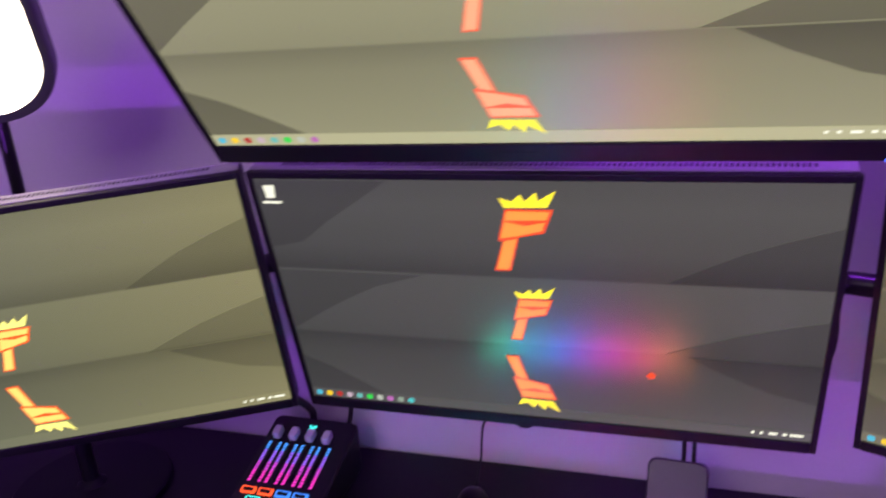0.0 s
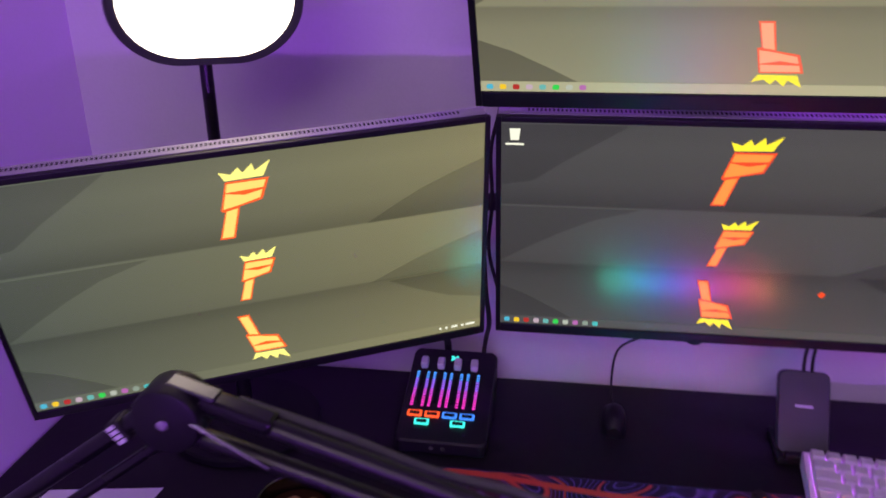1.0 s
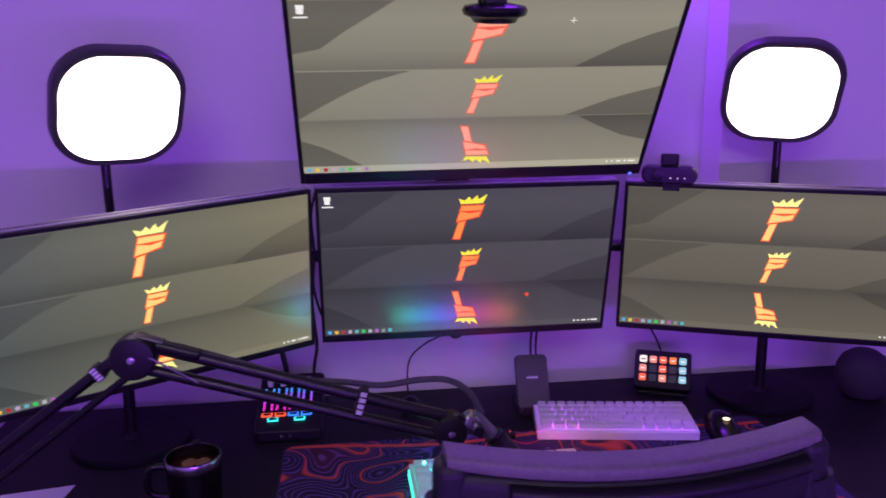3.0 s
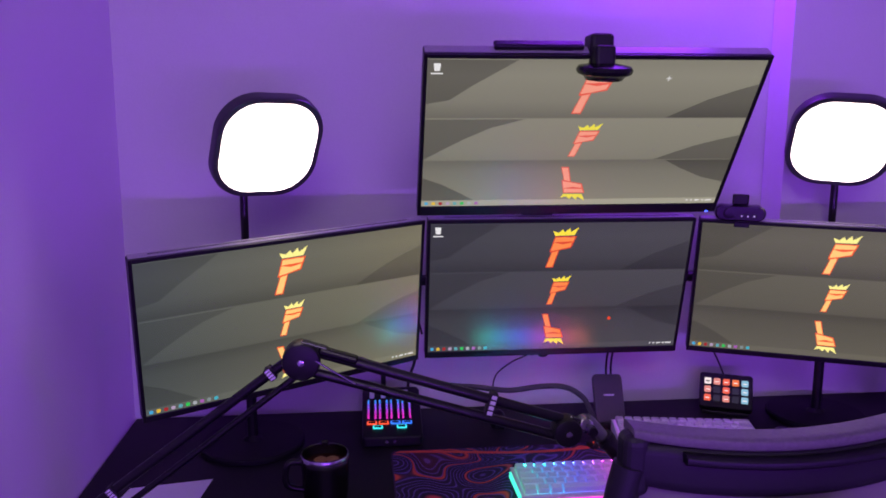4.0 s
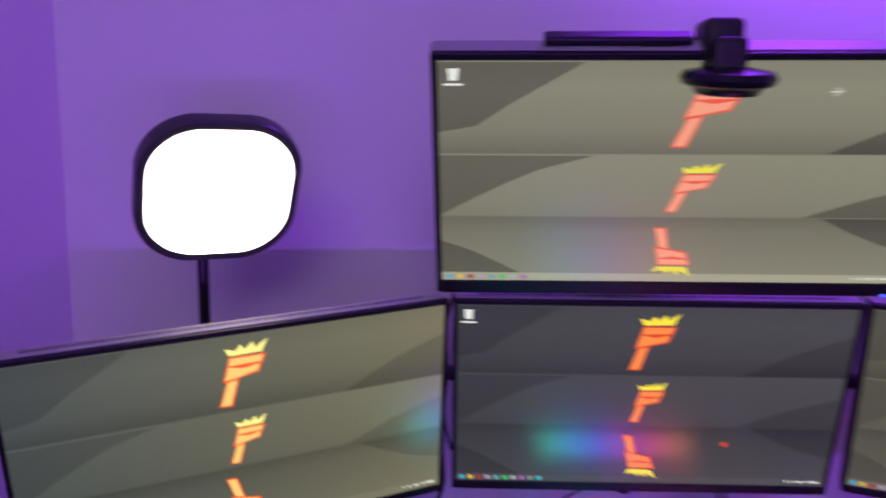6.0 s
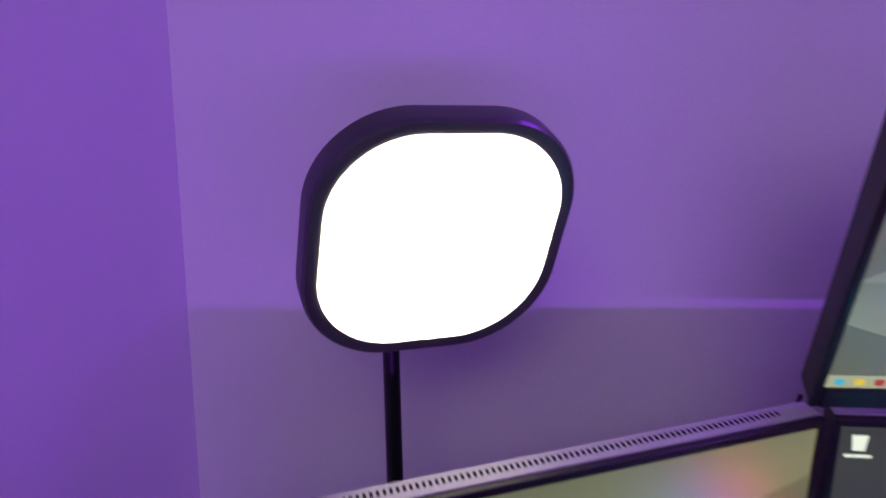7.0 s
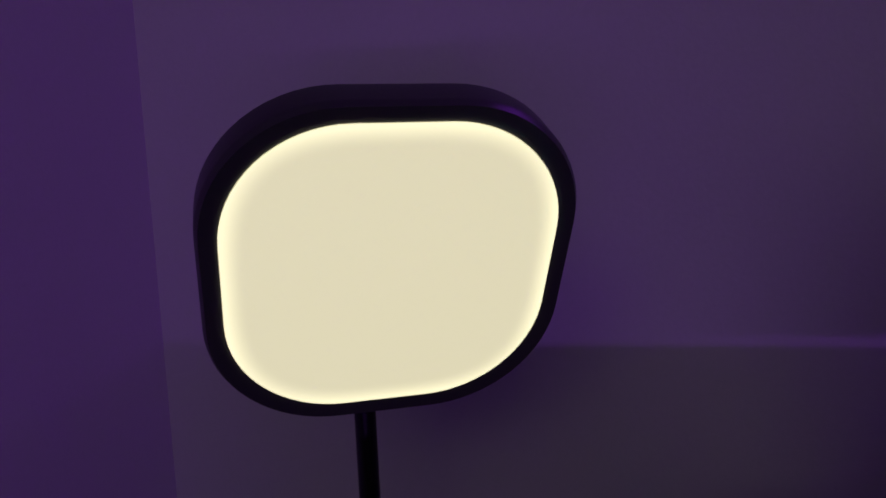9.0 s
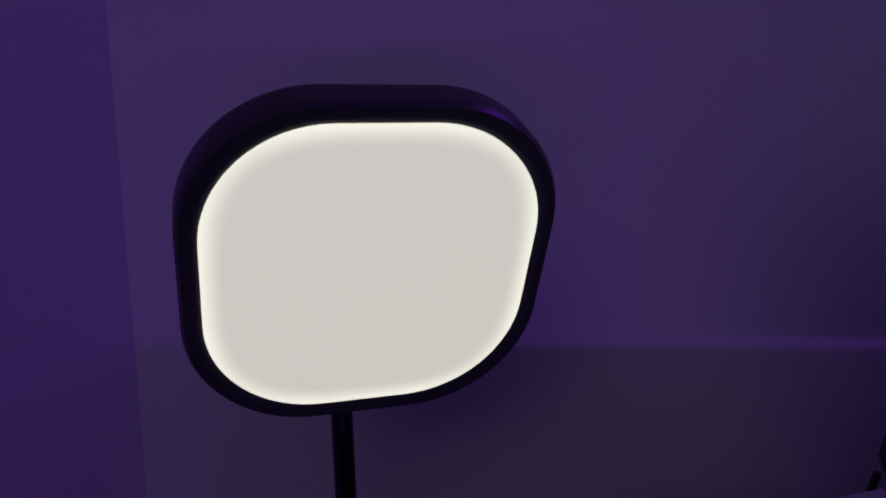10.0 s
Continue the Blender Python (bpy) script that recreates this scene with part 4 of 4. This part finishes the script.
# ---- chair ----
def mesh_cloth():
    """Thin woven mesh that lets light through."""
    m = paint("pale_mesh", (0.30, 0.29, 0.28), 0.85, grain=600, vary=0.3, bump=0.3)
    n, l = m.node_tree.nodes, m.node_tree.links
    tr, mix = n.new("ShaderNodeBsdfTranslucent"), n.new("ShaderNodeMixShader")
    tr.inputs["Color"].default_value = (0.55, 0.53, 0.50, 1)
    mix.inputs[0].default_value = 0.6
    l.new(n["Principled BSDF"].outputs[0], mix.inputs[1])
    l.new(tr.outputs[0], mix.inputs[2])
    l.new(mix.outputs[0], n["Material Output"].inputs["Surface"])
    return m


def chair():
    t = thing("office_chair", pose(-0.007, -0.88, 0.0), "black mesh office chair with a curved top rail", "chair")
    w = 0.288

    def arc(x):
        return 0.019 * (1 - (2 * x / w) ** 2)
    xs = [-w / 2 + w * i / 20 for i in range(21)]

    def rail(z0, z1, th, dy=0.0, lift=0.0):
        secs = []
        for x in xs:
            k = 1 - 0.12 * abs(2 * x / w) ** 6
            zc, y = (z0 + z1) / 2 + lift * (2 * x / w) ** 2, -arc(x) + dy
            secs.append([(x, y + th / 2 * a, zc + (z1 - z0) / 2 * k * b) for a, b in rounded(2, 2, 0.5, 4)])
        return loft(secs)
    part("top_rail", rail(1.032, 1.078, 0.024, 0.002, 0.009), DARKGREY, t, "dark plastic top rail", smooth=True)
    part("rail_cap", rail(1.077, 1.090, 0.030, 0.006, 0.009), paint("rail_grey", (0.13, 0.125, 0.12), 0.55, grain=250, vary=0.25, bump=0.2), t, "paler grey rounded cap", smooth=True)
    ledge = [x for x in xs if -w * 0.36 < x < w * 0.47]
    part("rail_ledge", loft([[(x, -arc(x) - 0.013 + 0.008 * a, 1.0695 + 0.009 * (2 * x / w) ** 2 + 0.005 * b) for a, b in rounded(2, 2, 0.6, 4)] for x in ledge]), PLASTIC, t, "dark raised ledge", smooth=True)
    for sx in (-1, 1):
        part("corner_cap", box(0.027, 0.030, 0.062, (sx * (w / 2 - 0.004), 0.002, 1.061), 0.010, 4), DARKGREY, t, "rounded corner piece")
    for sx in (-1, 1):
        part("side_rail", tube([(sx * w / 2, 0.0, 1.06), (sx * (w / 2 + 0.012), 0.0, 0.98), (sx * (w / 2 + 0.015), 0.005, 0.75), (sx * w * 0.46, 0.02, 0.55)], 0.016, 12), DARKGREY, t, smooth=True)
    part("mesh_back", loft([[(x * 0.98, -arc(x) * 0.9 + y, z) for x in xs] + [(x * 0.98, -arc(x) * 0.9 + y + 0.004, z) for x in reversed(xs)] for y, z in ((0.0, 1.038), (0.004, 0.8), (0.012, 0.56))]), mesh_cloth(), t, "pale grey see-through mesh")
    part("spine", box(0.090, 0.024, 0.50, (0.018, -0.046, 0.785), 0.009, 3), DARKGREY, t)
    part("spine_panel", box(0.062, 0.006, 0.43, (0.018, -0.059, 0.800), 0.002), PLASTIC, t, "inset dark panel")
    part("lower_rail", box(w * 0.9, 0.03, 0.04, (0, 0.0, 0.55), 0.01), DARKGREY, t)
    part("seat", box(0.46, 0.44, 0.07, (0, 0.24, 0.47), 0.025, 4), FABRIC, t)
    part("seat_bracket", box(0.08, 0.16, 0.03, (0, -0.02, 0.45), 0.006), METAL, t)
    part("gas_lift", cyl(0.025, 0.34, (0, 0.22, 0.27), 24), METAL, t)
    for i in range(5):
        a = 2 * math.pi * i / 5 + 0.3
        e = Vector((0.27 * math.cos(a), 0.22 + 0.27 * math.sin(a), 0.075))
        leg = part("base_leg", rod((0, 0.22, 0.12), e, 0.016), PLASTIC, t, smooth=True)
        part("castor", cyl(0.028, 0.04, e + Vector((0, 0, -0.033)), 20, bevel=0.004, m=pose(0, 0, 0, 90, 0, i * 72)), RUBBER, leg)


chair()

# ---- lamps ----
# fitting added out of view to carry the neutral fill
fix = thing("fill_fitting", pose(-0.42, -2.20, 2.5), "unseen round white ceiling fitting added for the neutral fill", "ceiling lamp")
part("rose", lathe([(0.0, 0.0), (0.42, 0.0), (0.42, -0.03), (0.39, -0.05), (0.0, -0.05)], 40), WHITEPL, fix)
# channel for the assumed rear source, out of view
rear = thing("assumed_strip", pose(0.20, -2.80, 0.90), "unseen long purple light strip assumed along the rear wall", "light strip")
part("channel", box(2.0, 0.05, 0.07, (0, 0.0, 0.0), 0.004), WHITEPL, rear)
strip = thing("led_strip", pose(0.14, BACK - 0.021, 2.00), "slim purple light strip fixed to the wall", "light strip")
part("channel", box(0.62, 0.036, 0.012, (0, 0, 0.0), 0.002), WHITEPL, strip)

# ---- picture ----
pic = thing("picture_frame", pose(0.746, BACK - 0.091, 1.637), "dark framed pale picture hung on the bulkhead", "picture")
for sx, sz, at in ((0.30, 0.017, (0.15, -0.009, 0.0085)), (0.30, 0.017, (0.15, -0.009, 0.3915))):
    part("frame_bar", box(sx, 0.018, sz, at, 0.002), PLASTIC, pic)
for x in (0.0085, 0.2915):
    part("frame_bar", box(0.017, 0.018, 0.366, (x, -0.009, 0.20), 0.002), PLASTIC, pic)
part("print", box(0.266, 0.006, 0.366, (0.15, -0.004, 0.20)), PAPER, pic, "plain pale print")

# ---- receiver ----
dongle = thing("wireless_receiver", pose(0.066, -0.090, MAT, 0, 0, 20), "small black receiver with a red light on the mat", "receiver")
part("body", box(0.016, 0.026, 0.012, (0, 0, 0.006), 0.003), PLASTIC, dongle)
part("status_light", box(0.003, 0.003, 0.002, (0, -0.004, 0.0125), 0.0006), RED, dongle, "small red light")
